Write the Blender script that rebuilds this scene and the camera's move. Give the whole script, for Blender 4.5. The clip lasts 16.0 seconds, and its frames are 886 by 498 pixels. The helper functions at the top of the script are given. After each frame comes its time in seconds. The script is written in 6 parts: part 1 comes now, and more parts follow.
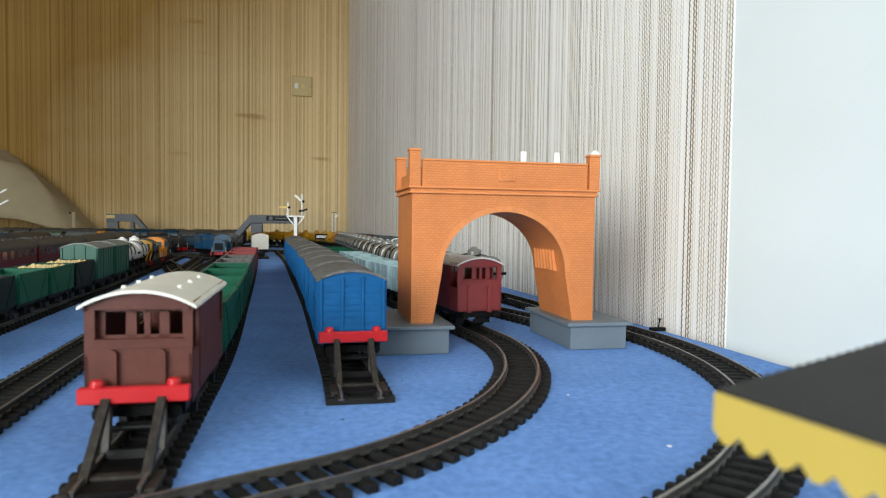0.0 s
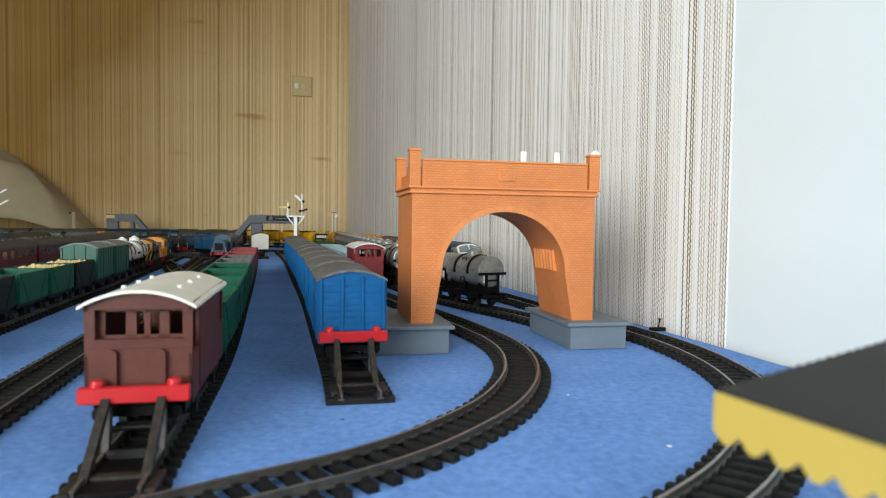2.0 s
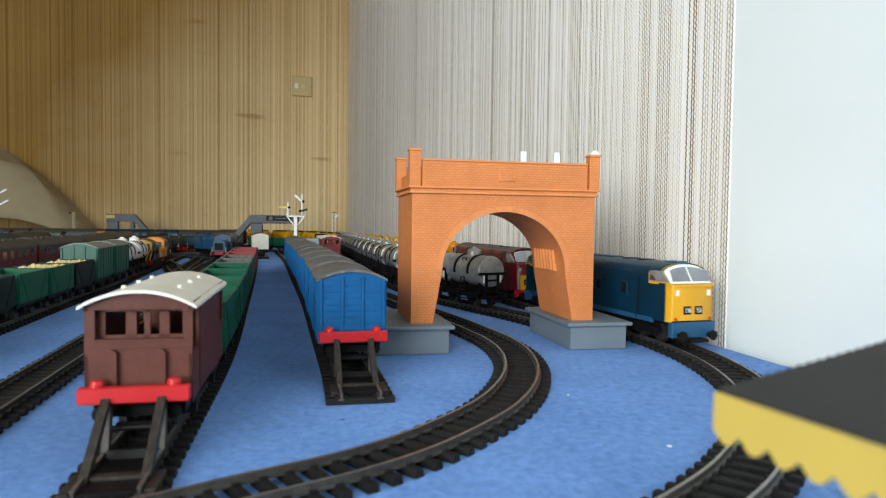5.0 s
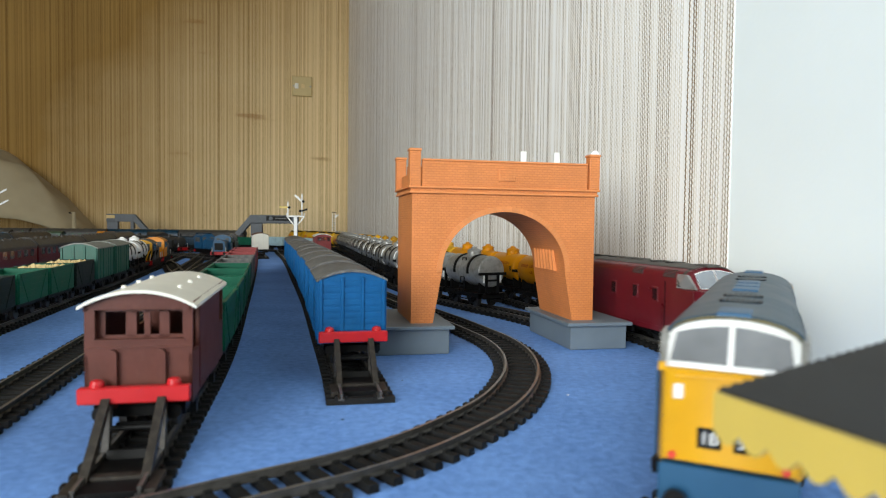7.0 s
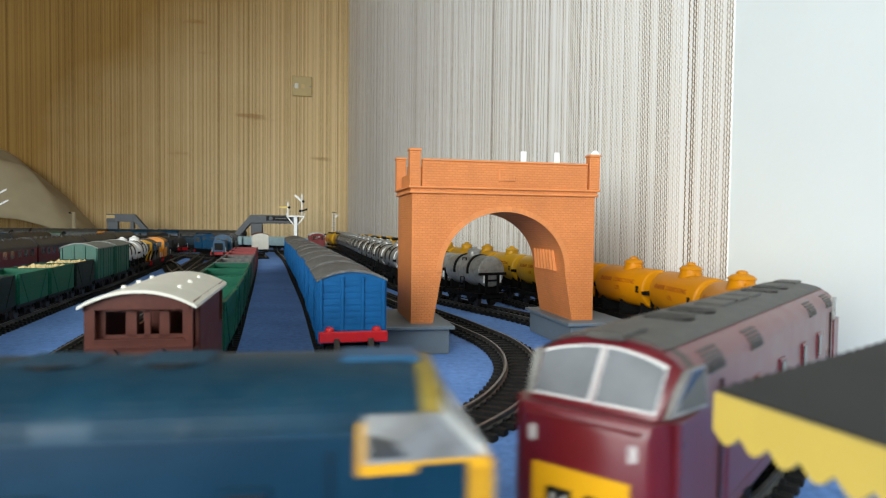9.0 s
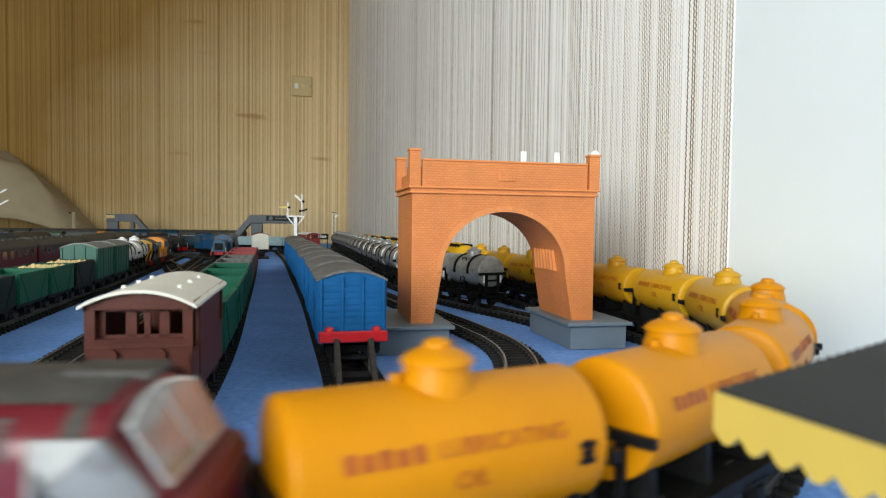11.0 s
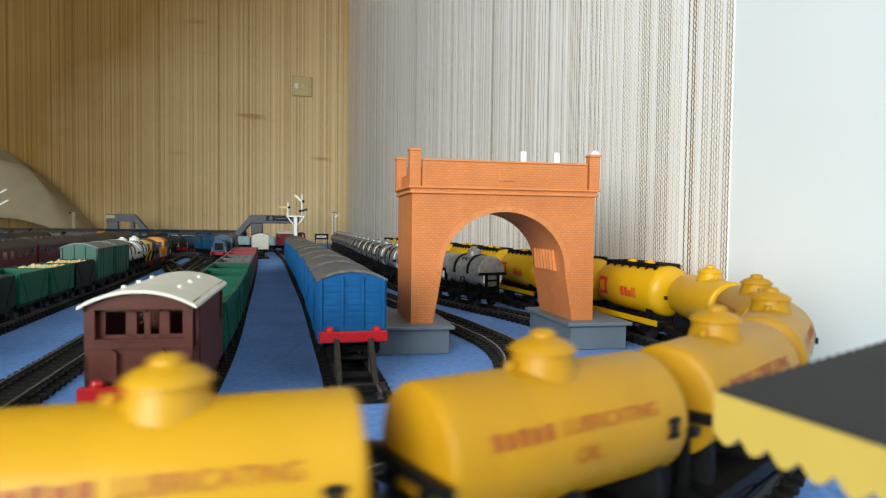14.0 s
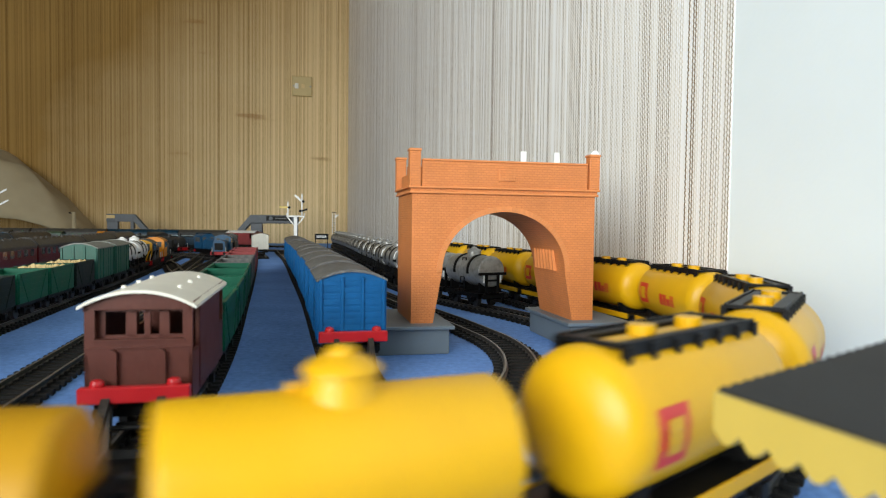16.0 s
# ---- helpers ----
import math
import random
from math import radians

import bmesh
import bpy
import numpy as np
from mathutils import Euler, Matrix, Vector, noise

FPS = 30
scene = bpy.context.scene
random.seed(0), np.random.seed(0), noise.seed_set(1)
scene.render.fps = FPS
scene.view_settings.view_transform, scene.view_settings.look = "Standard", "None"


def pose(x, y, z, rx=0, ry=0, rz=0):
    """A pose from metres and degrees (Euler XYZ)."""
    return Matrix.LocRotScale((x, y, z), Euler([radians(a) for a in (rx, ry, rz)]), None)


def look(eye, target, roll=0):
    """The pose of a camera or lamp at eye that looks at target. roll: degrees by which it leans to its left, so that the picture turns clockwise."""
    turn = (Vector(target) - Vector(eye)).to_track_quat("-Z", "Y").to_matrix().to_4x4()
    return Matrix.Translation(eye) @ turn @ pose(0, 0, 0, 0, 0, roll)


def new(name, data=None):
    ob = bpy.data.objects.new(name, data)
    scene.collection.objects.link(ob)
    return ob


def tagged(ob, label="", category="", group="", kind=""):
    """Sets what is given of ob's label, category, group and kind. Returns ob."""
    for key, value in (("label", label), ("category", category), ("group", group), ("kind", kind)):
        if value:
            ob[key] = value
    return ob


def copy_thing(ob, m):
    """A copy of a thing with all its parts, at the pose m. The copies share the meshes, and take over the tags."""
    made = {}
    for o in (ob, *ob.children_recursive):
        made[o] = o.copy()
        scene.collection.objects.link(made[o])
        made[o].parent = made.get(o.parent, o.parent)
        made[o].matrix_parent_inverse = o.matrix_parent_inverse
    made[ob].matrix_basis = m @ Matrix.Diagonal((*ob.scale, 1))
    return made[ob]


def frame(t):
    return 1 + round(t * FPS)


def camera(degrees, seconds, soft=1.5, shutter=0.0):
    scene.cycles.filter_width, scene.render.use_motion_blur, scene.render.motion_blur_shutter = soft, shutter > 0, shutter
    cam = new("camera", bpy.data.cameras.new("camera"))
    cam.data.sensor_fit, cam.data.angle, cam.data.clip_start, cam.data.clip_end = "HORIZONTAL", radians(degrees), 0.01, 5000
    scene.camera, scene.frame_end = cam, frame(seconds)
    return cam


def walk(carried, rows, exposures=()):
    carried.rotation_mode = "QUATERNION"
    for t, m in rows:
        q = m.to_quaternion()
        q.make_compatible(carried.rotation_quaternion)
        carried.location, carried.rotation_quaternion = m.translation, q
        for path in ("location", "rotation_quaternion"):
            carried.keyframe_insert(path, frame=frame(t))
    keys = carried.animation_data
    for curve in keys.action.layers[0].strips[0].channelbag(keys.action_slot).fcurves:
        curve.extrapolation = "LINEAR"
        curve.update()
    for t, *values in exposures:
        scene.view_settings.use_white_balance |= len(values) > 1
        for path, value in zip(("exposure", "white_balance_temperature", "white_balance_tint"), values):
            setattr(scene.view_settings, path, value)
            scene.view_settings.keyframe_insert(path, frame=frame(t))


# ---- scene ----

# ---- camera: it stands still on the baseboard ----
cam = camera(68.56, 16.0, 1.1, 0.5)
EYE = pose(0, 0, 0.080) @ pose(0, 0, 0, 90 - 2.14, 0, 0) @ pose(0, 0, 0, 0, 0, 0.7)
cam.data.dof.use_dof, cam.data.dof.focus_distance, cam.data.dof.aperture_fstop = True, 0.62, 21.0
walk(cam, [(0.0, EYE), (16.0, EYE)], exposures=[(0.0, 0.0), (16.0, 0.0)])

# ---- world and light ----
world = bpy.data.worlds.new("sky")
scene.world = world
world.use_nodes = True
wn = world.node_tree.nodes
sky = wn.new("ShaderNodeTexSky")
sky.sky_type = "NISHITA"
sky.sun_disc = False
sky.sun_elevation, sky.sun_rotation = radians(40), radians(200)
wn["Background"].inputs["Strength"].default_value = 0.12
world.node_tree.links.new(sky.outputs["Color"], wn["Background"].inputs["Color"])


def window_light(name, m, sx, sy, power, colour):
    lamp = bpy.data.lights.new(name, "AREA")
    lamp.shape, lamp.size, lamp.size_y, lamp.energy, lamp.color = "RECTANGLE", sx, sy, power, colour
    ob = new(name, lamp)
    ob.matrix_basis = m
    return ob


# daylight through the window behind the camera
window_light("window_daylight", look((-0.85, -1.54, 0.62), (0.05, 1.0, 0.25)), 1.6, 1.25, 67.5, (0.94, 0.995, 0.98))


# ---- materials ----
def node_mat(name):
    m = bpy.data.materials.new(name)
    m.use_nodes = True
    return m, m.node_tree.nodes, m.node_tree.links, m.node_tree.nodes["Principled BSDF"]


def rgba(c):
    return (c[0], c[1], c[2], 1)


def plain(name, c, rough=0.5, metal=0.0, vary=0.12, scale=60.0, bump=0.0, grain=900.0, dirt=None, dirt_amount=0.0, each=0.0, coat=0.0, spec=0.5, dust=0.0):
    """Paint or plastic: two scales of tone, fine relief, an optional film of dirt, an optional step from piece to piece."""
    m, n, l, b = node_mat(name)
    tc = n.new("ShaderNodeTexCoord")
    big, fine = n.new("ShaderNodeTexNoise"), n.new("ShaderNodeTexNoise")
    big.inputs["Scale"].default_value, fine.inputs["Scale"].default_value = scale, grain
    big.inputs["Detail"].default_value = 4
    for t in (big, fine):
        l.new(tc.outputs["Object"], t.inputs["Vector"])
    ramp = n.new("ShaderNodeMapRange")
    ramp.inputs[1].default_value, ramp.inputs[2].default_value = 0.3, 0.7
    ramp.inputs[3].default_value, ramp.inputs[4].default_value = 1 - vary, 1 + vary
    l.new(big.outputs["Fac"], ramp.inputs[0])
    value = ramp.outputs[0]
    if each:
        info = n.new("ShaderNodeObjectInfo")
        er = n.new("ShaderNodeMapRange")
        er.inputs[3].default_value, er.inputs[4].default_value = 1 - each, 1 + each
        l.new(info.outputs["Random"], er.inputs[0])
        mu = n.new("ShaderNodeMath")
        mu.operation = "MULTIPLY"
        l.new(value, mu.inputs[0]), l.new(er.outputs[0], mu.inputs[1])
        value = mu.outputs[0]
    tone = n.new("ShaderNodeMix")
    tone.data_type, tone.blend_type = "RGBA", "MULTIPLY"
    tone.inputs[0].default_value = 1
    tone.inputs[6].default_value = rgba(c)
    l.new(value, tone.inputs[7])
    colour = tone.outputs[2]
    if dirt:
        dn = n.new("ShaderNodeTexNoise")
        dn.inputs["Scale"].default_value, dn.inputs["Detail"].default_value = scale * 3.1, 6
        l.new(tc.outputs["Object"], dn.inputs["Vector"])
        dr = n.new("ShaderNodeMapRange")
        dr.inputs[1].default_value, dr.inputs[2].default_value, dr.inputs[4].default_value = 0.45, 0.75, dirt_amount
        l.new(dn.outputs["Fac"], dr.inputs[0])
        dm = n.new("ShaderNodeMix")
        dm.data_type = "RGBA"
        dm.inputs[7].default_value = rgba(dirt)
        l.new(dr.outputs[0], dm.inputs[0]), l.new(colour, dm.inputs[6])
        colour = dm.outputs[2]
    l.new(colour, b.inputs["Base Color"])
    rr = n.new("ShaderNodeMapRange")
    rr.inputs[3].default_value, rr.inputs[4].default_value = max(rough - 0.08, 0.03), min(rough + 0.1, 1)
    l.new(big.outputs["Fac"], rr.inputs[0])
    l.new(rr.outputs[0], b.inputs["Roughness"])
    b.inputs["Metallic"].default_value = metal
    b.inputs["Coat Weight"].default_value = coat
    b.inputs["Sheen Weight"].default_value, b.inputs["Sheen Roughness"].default_value = dust, 0.35
    b.inputs["Specular IOR Level"].default_value = spec
    if bump:
        bp = n.new("ShaderNodeBump")
        bp.inputs["Strength"].default_value, bp.inputs["Distance"].default_value = bump, 0.0006
        l.new(fine.outputs["Fac"], bp.inputs["Height"])
        l.new(bp.outputs["Normal"], b.inputs["Normal"])
    return m


def felt_material():
    m, n, l, b = node_mat("blue_felt")
    tc = n.new("ShaderNodeTexCoord")
    a, f, g = (n.new("ShaderNodeTexNoise") for _ in range(3))
    for t, sc, d in ((a, 14, 3), (f, 260, 7), (g, 2200, 3)):
        t.inputs["Scale"].default_value, t.inputs["Detail"].default_value = sc, d
        l.new(tc.outputs["Object"], t.inputs["Vector"])
    f.inputs["Distortion"].default_value = 0.5
    add = n.new("ShaderNodeMix")
    add.data_type = "FLOAT"
    add.inputs[0].default_value = 0.62
    l.new(a.outputs["Fac"], add.inputs[2]), l.new(f.outputs["Fac"], add.inputs[3])
    cr = n.new("ShaderNodeValToRGB")
    cr.color_ramp.elements[0].position, cr.color_ramp.elements[0].color = 0.34, (0.120, 0.255, 0.60, 1)
    cr.color_ramp.elements[1].position, cr.color_ramp.elements[1].color = 0.66, (0.205, 0.390, 0.83, 1)
    l.new(add.outputs[0], cr.inputs[0]), l.new(cr.outputs[0], b.inputs["Base Color"])
    b.inputs["Roughness"].default_value = 0.95
    b.inputs["Specular IOR Level"].default_value = 0.12
    bp = n.new("ShaderNodeBump")
    bp.inputs["Strength"].default_value, bp.inputs["Distance"].default_value = 0.6, 0.0012
    mix = n.new("ShaderNodeMix")
    mix.data_type = "FLOAT"
    mix.inputs[0].default_value = 0.5
    l.new(f.outputs["Fac"], mix.inputs[2]), l.new(g.outputs["Fac"], mix.inputs[3])
    l.new(mix.outputs[0], bp.inputs["Height"]), l.new(bp.outputs["Normal"], b.inputs["Normal"])
    return m


def wallpaper_material(name, light, mid, dark, twist, groups, even, aged_dimmed=None):
    """Woven string wallpaper: twisted upright threads in uneven groups, along the wall's own x; the last colour: old
    brown stains on it, with the wall's fall-off of light painted in.
    """
    m, n, l, b = node_mat(name)
    tc = n.new("ShaderNodeTexCoord")
    sep = n.new("ShaderNodeSeparateXYZ")
    l.new(tc.outputs["Object"], sep.inputs[0])

    def calc(op, p, q=None, r=None):
        k = n.new("ShaderNodeMath")
        k.operation = op
        for i, v in enumerate((p, q, r)):
            if v is None:
                continue
            if isinstance(v, (int, float)):
                k.inputs[i].default_value = v
            else:
                l.new(v, k.inputs[i])
        return k.outputs[0]

    def stretched(sx, sz, detail):
        mp = n.new("ShaderNodeMapping")
        mp.inputs["Scale"].default_value = (sx, 0.0, sz)
        t = n.new("ShaderNodeTexNoise")
        t.inputs["Scale"].default_value, t.inputs["Detail"].default_value = 1.0, detail
        l.new(tc.outputs["Object"], mp.inputs["Vector"]), l.new(mp.outputs[0], t.inputs["Vector"])
        return t.outputs["Fac"]

    def threads(pitch, wave, seed, power):
        """Depth of tone of threads one pitch apart, each with its own strength and a zigzag twist."""
        u = calc("MULTIPLY", sep.outputs[0], 1 / pitch)
        wob = calc("MULTIPLY", calc("SINE", calc("MULTIPLY_ADD", sep.outputs[2], 6.283 / 0.0042, calc("MULTIPLY", calc("FLOOR", u), 2.3))), wave)
        u = calc("ADD", u, wob)
        cell = calc("FLOOR", u)
        wn = n.new("ShaderNodeTexWhiteNoise")
        wn.noise_dimensions = "1D"
        l.new(calc("ADD", cell, seed), wn.inputs["W"])
        profile = calc("SUBTRACT", 1.0, calc("MULTIPLY", calc("ABSOLUTE", calc("SUBTRACT", calc("FRACT", u), 0.5)), 2.0))
        return calc("MULTIPLY", calc("POWER", wn.outputs["Value"], power), profile)
    fine, coarse = threads(0.0026, twist, 0.5, even), threads(0.0150, 0.01, 40.5, 0.35)
    bands, fleck, cloud = stretched(38, 0.15, 2), stretched(520, 420, 2), stretched(2.6, 2.6, 5)
    band = n.new("ShaderNodeMapRange")
    band.inputs[1].default_value, band.inputs[2].default_value, band.inputs[3].default_value, band.inputs[4].default_value = 0.36, 0.66, 0.55, 1.12
    l.new(bands, band.inputs[0])
    tone = calc("ADD", calc("MULTIPLY", calc("MULTIPLY", fine, band.outputs[0]), calc("MULTIPLY_ADD", fleck, 1.3, 0.35)), calc("MULTIPLY", coarse, groups))
    cr = n.new("ShaderNodeValToRGB")
    e = cr.color_ramp.elements
    e[0].position, e[0].color = 0.06, rgba(light)
    e[1].position, e[1].color = 0.80, rgba(dark)
    k = e.new(0.36)
    k.color = rgba(mid)
    l.new(tone, cr.inputs[0])
    colour = cr.outputs[0]
    if aged_dimmed:
        # brown age stain and fall-off of light, painted in as one tint: heaviest high up and away from the corner, with
        # a cloudy edge
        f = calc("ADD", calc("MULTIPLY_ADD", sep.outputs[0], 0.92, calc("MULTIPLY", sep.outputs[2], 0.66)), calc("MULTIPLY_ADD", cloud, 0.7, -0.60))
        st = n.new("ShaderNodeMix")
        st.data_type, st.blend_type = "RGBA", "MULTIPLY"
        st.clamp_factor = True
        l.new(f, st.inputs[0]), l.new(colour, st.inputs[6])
        st.inputs[7].default_value = rgba(aged_dimmed)
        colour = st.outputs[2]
        # rusty scuffs
        rr = n.new("ShaderNodeMapRange")
        rr.inputs[1].default_value, rr.inputs[2].default_value, rr.inputs[4].default_value = 0.66, 0.74, 0.5
        l.new(stretched(4.0, 26.0, 5), rr.inputs[0])
        sc = n.new("ShaderNodeMix")
        sc.data_type = "RGBA"
        l.new(rr.outputs[0], sc.inputs[0]), l.new(colour, sc.inputs[6])
        sc.inputs[7].default_value = (0.26, 0.115, 0.03, 1)
        colour = sc.outputs[2]
    mr = n.new("ShaderNodeMapRange")
    mr.inputs[1].default_value, mr.inputs[2].default_value, mr.inputs[3].default_value, mr.inputs[4].default_value = 0.3, 0.7, 0.93, 1.06
    l.new(cloud, mr.inputs[0])
    last = n.new("ShaderNodeMix")
    last.data_type, last.blend_type = "RGBA", "MULTIPLY"
    last.inputs[0].default_value = 1
    l.new(colour, last.inputs[6]), l.new(mr.outputs[0], last.inputs[7])
    l.new(last.outputs[2], b.inputs["Base Color"])
    b.inputs["Roughness"].default_value = 0.85
    b.inputs["Specular IOR Level"].default_value = 0.25
    bp = n.new("ShaderNodeBump")
    bp.inputs["Strength"].default_value, bp.inputs["Distance"].default_value = 0.4, 0.0008
    l.new(tone, bp.inputs["Height"]), l.new(bp.outputs["Normal"], b.inputs["Normal"])
    return m


FELT = felt_material()
PAPER_SIDE = wallpaper_material("string_wallpaper", (0.97, 0.955, 0.925), (0.78, 0.725, 0.63), (0.22, 0.15, 0.09), 0.11, 0.10, 0.75)
PAPER_END = wallpaper_material("tan_string_wallpaper", (0.92, 0.72, 0.43), (0.70, 0.52, 0.27), (0.38, 0.25, 0.10), 0.10, 0.30, 1.4, aged_dimmed=(0.34, 0.255, 0.12))
WHITE_WALL = plain("white_wall_paint", (0.755, 0.81, 0.80), 0.6, vary=0.03, scale=6, bump=0.15, grain=300)
CEILING = plain("ceiling_paint", (0.42, 0.40, 0.36), 0.8, vary=0.03, scale=4, bump=0.1)
CARPET = plain("room_carpet", (0.20, 0.16, 0.12), 0.95, vary=0.2, scale=40, bump=0.4)
SLEEPER = plain("sleeper_plastic", (0.010, 0.010, 0.010), 0.65, spec=0.15, vary=0.3, scale=300, bump=0.2, dirt=(0.026, 0.024, 0.021), dirt_amount=0.45, each=0.25)
RAIL = plain("rail_steel", (0.075, 0.071, 0.066), 0.45, 0.4, 0.25, 120, dirt=(0.03, 0.027, 0.023), dirt_amount=0.7)
RAIL_TOP = plain("rail_head_steel", (0.29, 0.28, 0.265), 0.36, 0.8, 0.2, 150)
BLACK = plain("black_plastic", (0.006, 0.006, 0.0063), 0.45, vary=0.25, scale=200, bump=0.1, dirt=(0.016, 0.015, 0.014), dirt_amount=0.35, spec=0.14)
BUFFER_GREY = plain("dark_brown_plastic", (0.022, 0.018, 0.015), 0.45, vary=0.2, scale=150, dirt=(0.10, 0.085, 0.07), dirt_amount=0.4, spec=0.35)
STEEL = plain("wheel_steel", (0.055, 0.052, 0.05), 0.45, 0.6, 0.2, 200)
BRIGHT = plain("bright_steel", (0.3, 0.3, 0.3), 0.35, 0.9, 0.2, 200)


def brick_material():
    """Moulded brick courses: fine relief of bricks in one orange plastic."""
    m, n, l, b = node_mat("orange_brick_plastic")
    tc = n.new("ShaderNodeTexCoord")
    sep, com, add = n.new("ShaderNodeSeparateXYZ"), n.new("ShaderNodeCombineXYZ"), n.new("ShaderNodeMath")
    l.new(tc.outputs["Object"], sep.inputs[0])
    l.new(sep.outputs[0], add.inputs[0]), l.new(sep.outputs[1], add.inputs[1])
    l.new(add.outputs[0], com.inputs[0]), l.new(sep.outputs[2], com.inputs[1])
    br = n.new("ShaderNodeTexBrick")
    l.new(com.outputs[0], br.inputs["Vector"])
    br.inputs["Scale"].default_value = 1.0
    br.inputs["Brick Width"].default_value, br.inputs["Row Height"].default_value = 0.0034, 0.00155
    br.inputs["Mortar Size"].default_value, br.inputs["Mortar Smooth"].default_value = 0.00022, 0.3
    br.inputs["Color1"].default_value, br.inputs["Color2"].default_value = (0.68, 0.235, 0.068, 1), (0.63, 0.21, 0.06, 1)
    br.inputs["Mortar"].default_value = (0.56, 0.175, 0.05, 1)
    no = n.new("ShaderNodeTexNoise")
    no.inputs["Scale"].default_value, no.inputs["Detail"].default_value = 45, 5
    l.new(tc.outputs["Object"], no.inputs["Vector"])
    mr = n.new("ShaderNodeMapRange")
    mr.inputs[1].default_value, mr.inputs[2].default_value, mr.inputs[3].default_value, mr.inputs[4].default_value = 0.3, 0.7, 0.9, 1.08
    l.new(no.outputs["Fac"], mr.inputs[0])
    mx = n.new("ShaderNodeMix")
    mx.data_type, mx.blend_type = "RGBA", "MULTIPLY"
    mx.inputs[0].default_value = 1
    l.new(br.outputs["Color"], mx.inputs[6]), l.new(mr.outputs[0], mx.inputs[7])
    l.new(mx.outputs[2], b.inputs["Base Color"])
    b.inputs["Roughness"].default_value = 0.45
    bp = n.new("ShaderNodeBump")
    bp.invert = True
    bp.inputs["Strength"].default_value, bp.inputs["Distance"].default_value = 0.7, 0.0004
    l.new(br.outputs["Fac"], bp.inputs["Height"]), l.new(bp.outputs["Normal"], b.inputs["Normal"])
    return m


BRICK_FACE = brick_material()
BRICK = plain("orange_brick_plastic", (0.66, 0.235, 0.072), 0.5, vary=0.07, scale=90, bump=0.1, each=0.05)
BRICK_JOINT = plain("orange_mortar", (0.56, 0.19, 0.06), 0.55, vary=0.06, scale=90)
PLINTH = plain("grey_blue_plastic", (0.135, 0.17, 0.20), 0.5, vary=0.08, scale=60, bump=0.15)
BROWN = plain("bauxite_brown_plastic", (0.092, 0.027, 0.019), 0.42, vary=0.12, scale=120, bump=0.12, dirt=(0.13, 0.050, 0.036), dirt_amount=0.25, spec=0.25)
CREAM = plain("cream_roof_plastic", (0.72, 0.70, 0.62), 0.4, vary=0.05, scale=80)
RED = plain("red_beam_plastic", (0.46, 0.008, 0.012), 0.35, vary=0.08, scale=100)
BLUE = plain("blue_van_plastic", (0.003, 0.086, 0.245), 0.48, vary=0.12, scale=120, bump=0.12, dirt=(0.010, 0.12, 0.31), dirt_amount=0.3, spec=0.22)
GREY_ROOF = plain("weathered_grey_roof", (0.10, 0.10, 0.10), 0.6, vary=0.3, scale=90, bump=0.2, dirt=(0.22, 0.205, 0.18), dirt_amount=0.6, spec=0.3)
GREEN = plain("green_wagon_plastic", (0.003, 0.085, 0.046), 0.45, vary=0.15, scale=120, bump=0.1, dirt=(0.03, 0.12, 0.075), dirt_amount=0.3, spec=0.25)
DARK_GREEN = plain("dark_green_plastic", (0.004, 0.014, 0.011), 0.5, spec=0.22, vary=0.2, scale=120, bump=0.1)
TEAL = plain("teal_van_plastic", (0.010, 0.092, 0.062), 0.45, vary=0.12, scale=100)
TEAL_ROOF = plain("weathered_green_grey_roof", (0.20, 0.21, 0.19), 0.55, vary=0.2, scale=90, dirt=(0.08, 0.11, 0.09), dirt_amount=0.5)
PALE_BLUE = plain("pale_blue_grey_plastic", (0.36, 0.50, 0.53), 0.45, vary=0.12, scale=120, dirt=(0.16, 0.16, 0.14), dirt_amount=0.3)
MAROON = plain("maroon_paint", (0.115, 0.006, 0.012), 0.3, vary=0.12, scale=80, dust=0.07)
RED_BROWN = plain("red_brown_plastic", (0.24, 0.035, 0.035), 0.42, vary=0.1, scale=100)
SILVER = plain("silver_tank_paint", (0.31, 0.31, 0.295), 0.34, 0.35, 0.2, 70, dirt=(0.10, 0.088, 0.07), dirt_amount=0.6)
WHITE = plain("white_plastic", (0.80, 0.80, 0.78), 0.4, vary=0.05, scale=80)
YELLOW_OLD = plain("amber_yellow_tank", (0.54, 0.205, 0.0010), 0.38, spec=0.18, vary=0.06, scale=60, each=0.06)
YELLOW = plain("yellow_tank_plastic", (0.55, 0.290, 0.008), 0.36, spec=0.35, vary=0.05, scale=60, each=0.03)
YELLOW_DULL = plain("dull_yellow_tank_plastic", (0.43, 0.215, 0.006), 0.40, spec=0.25, vary=0.08, scale=60, each=0.04)
YELLOW_NEW = plain("fresh_yellow_plastic", (0.67, 0.365, 0.005), 0.34, spec=0.35, vary=0.04, scale=60)
YELLOW_END = plain("yellow_cab_paint", (0.68, 0.345, 0.008), 0.32, vary=0.05, scale=60)
CANOPY_YELLOW = plain("canopy_yellow_plastic", (0.60, 0.43, 0.085), 0.4, vary=0.05, scale=60)
CANOPY_BLACK = plain("canopy_black_plastic", (0.022, 0.023, 0.024), 0.45, vary=0.15, scale=90)
LOCO_BLUE = plain("rail_blue_paint", (0.0008, 0.024, 0.050), 0.36, spec=0.25, vary=0.15, scale=70, dust=0.01)
LOCO_BLUE_BRIGHT = plain("bright_blue_paint", (0.010, 0.075, 0.165), 0.4, vary=0.08, scale=70)
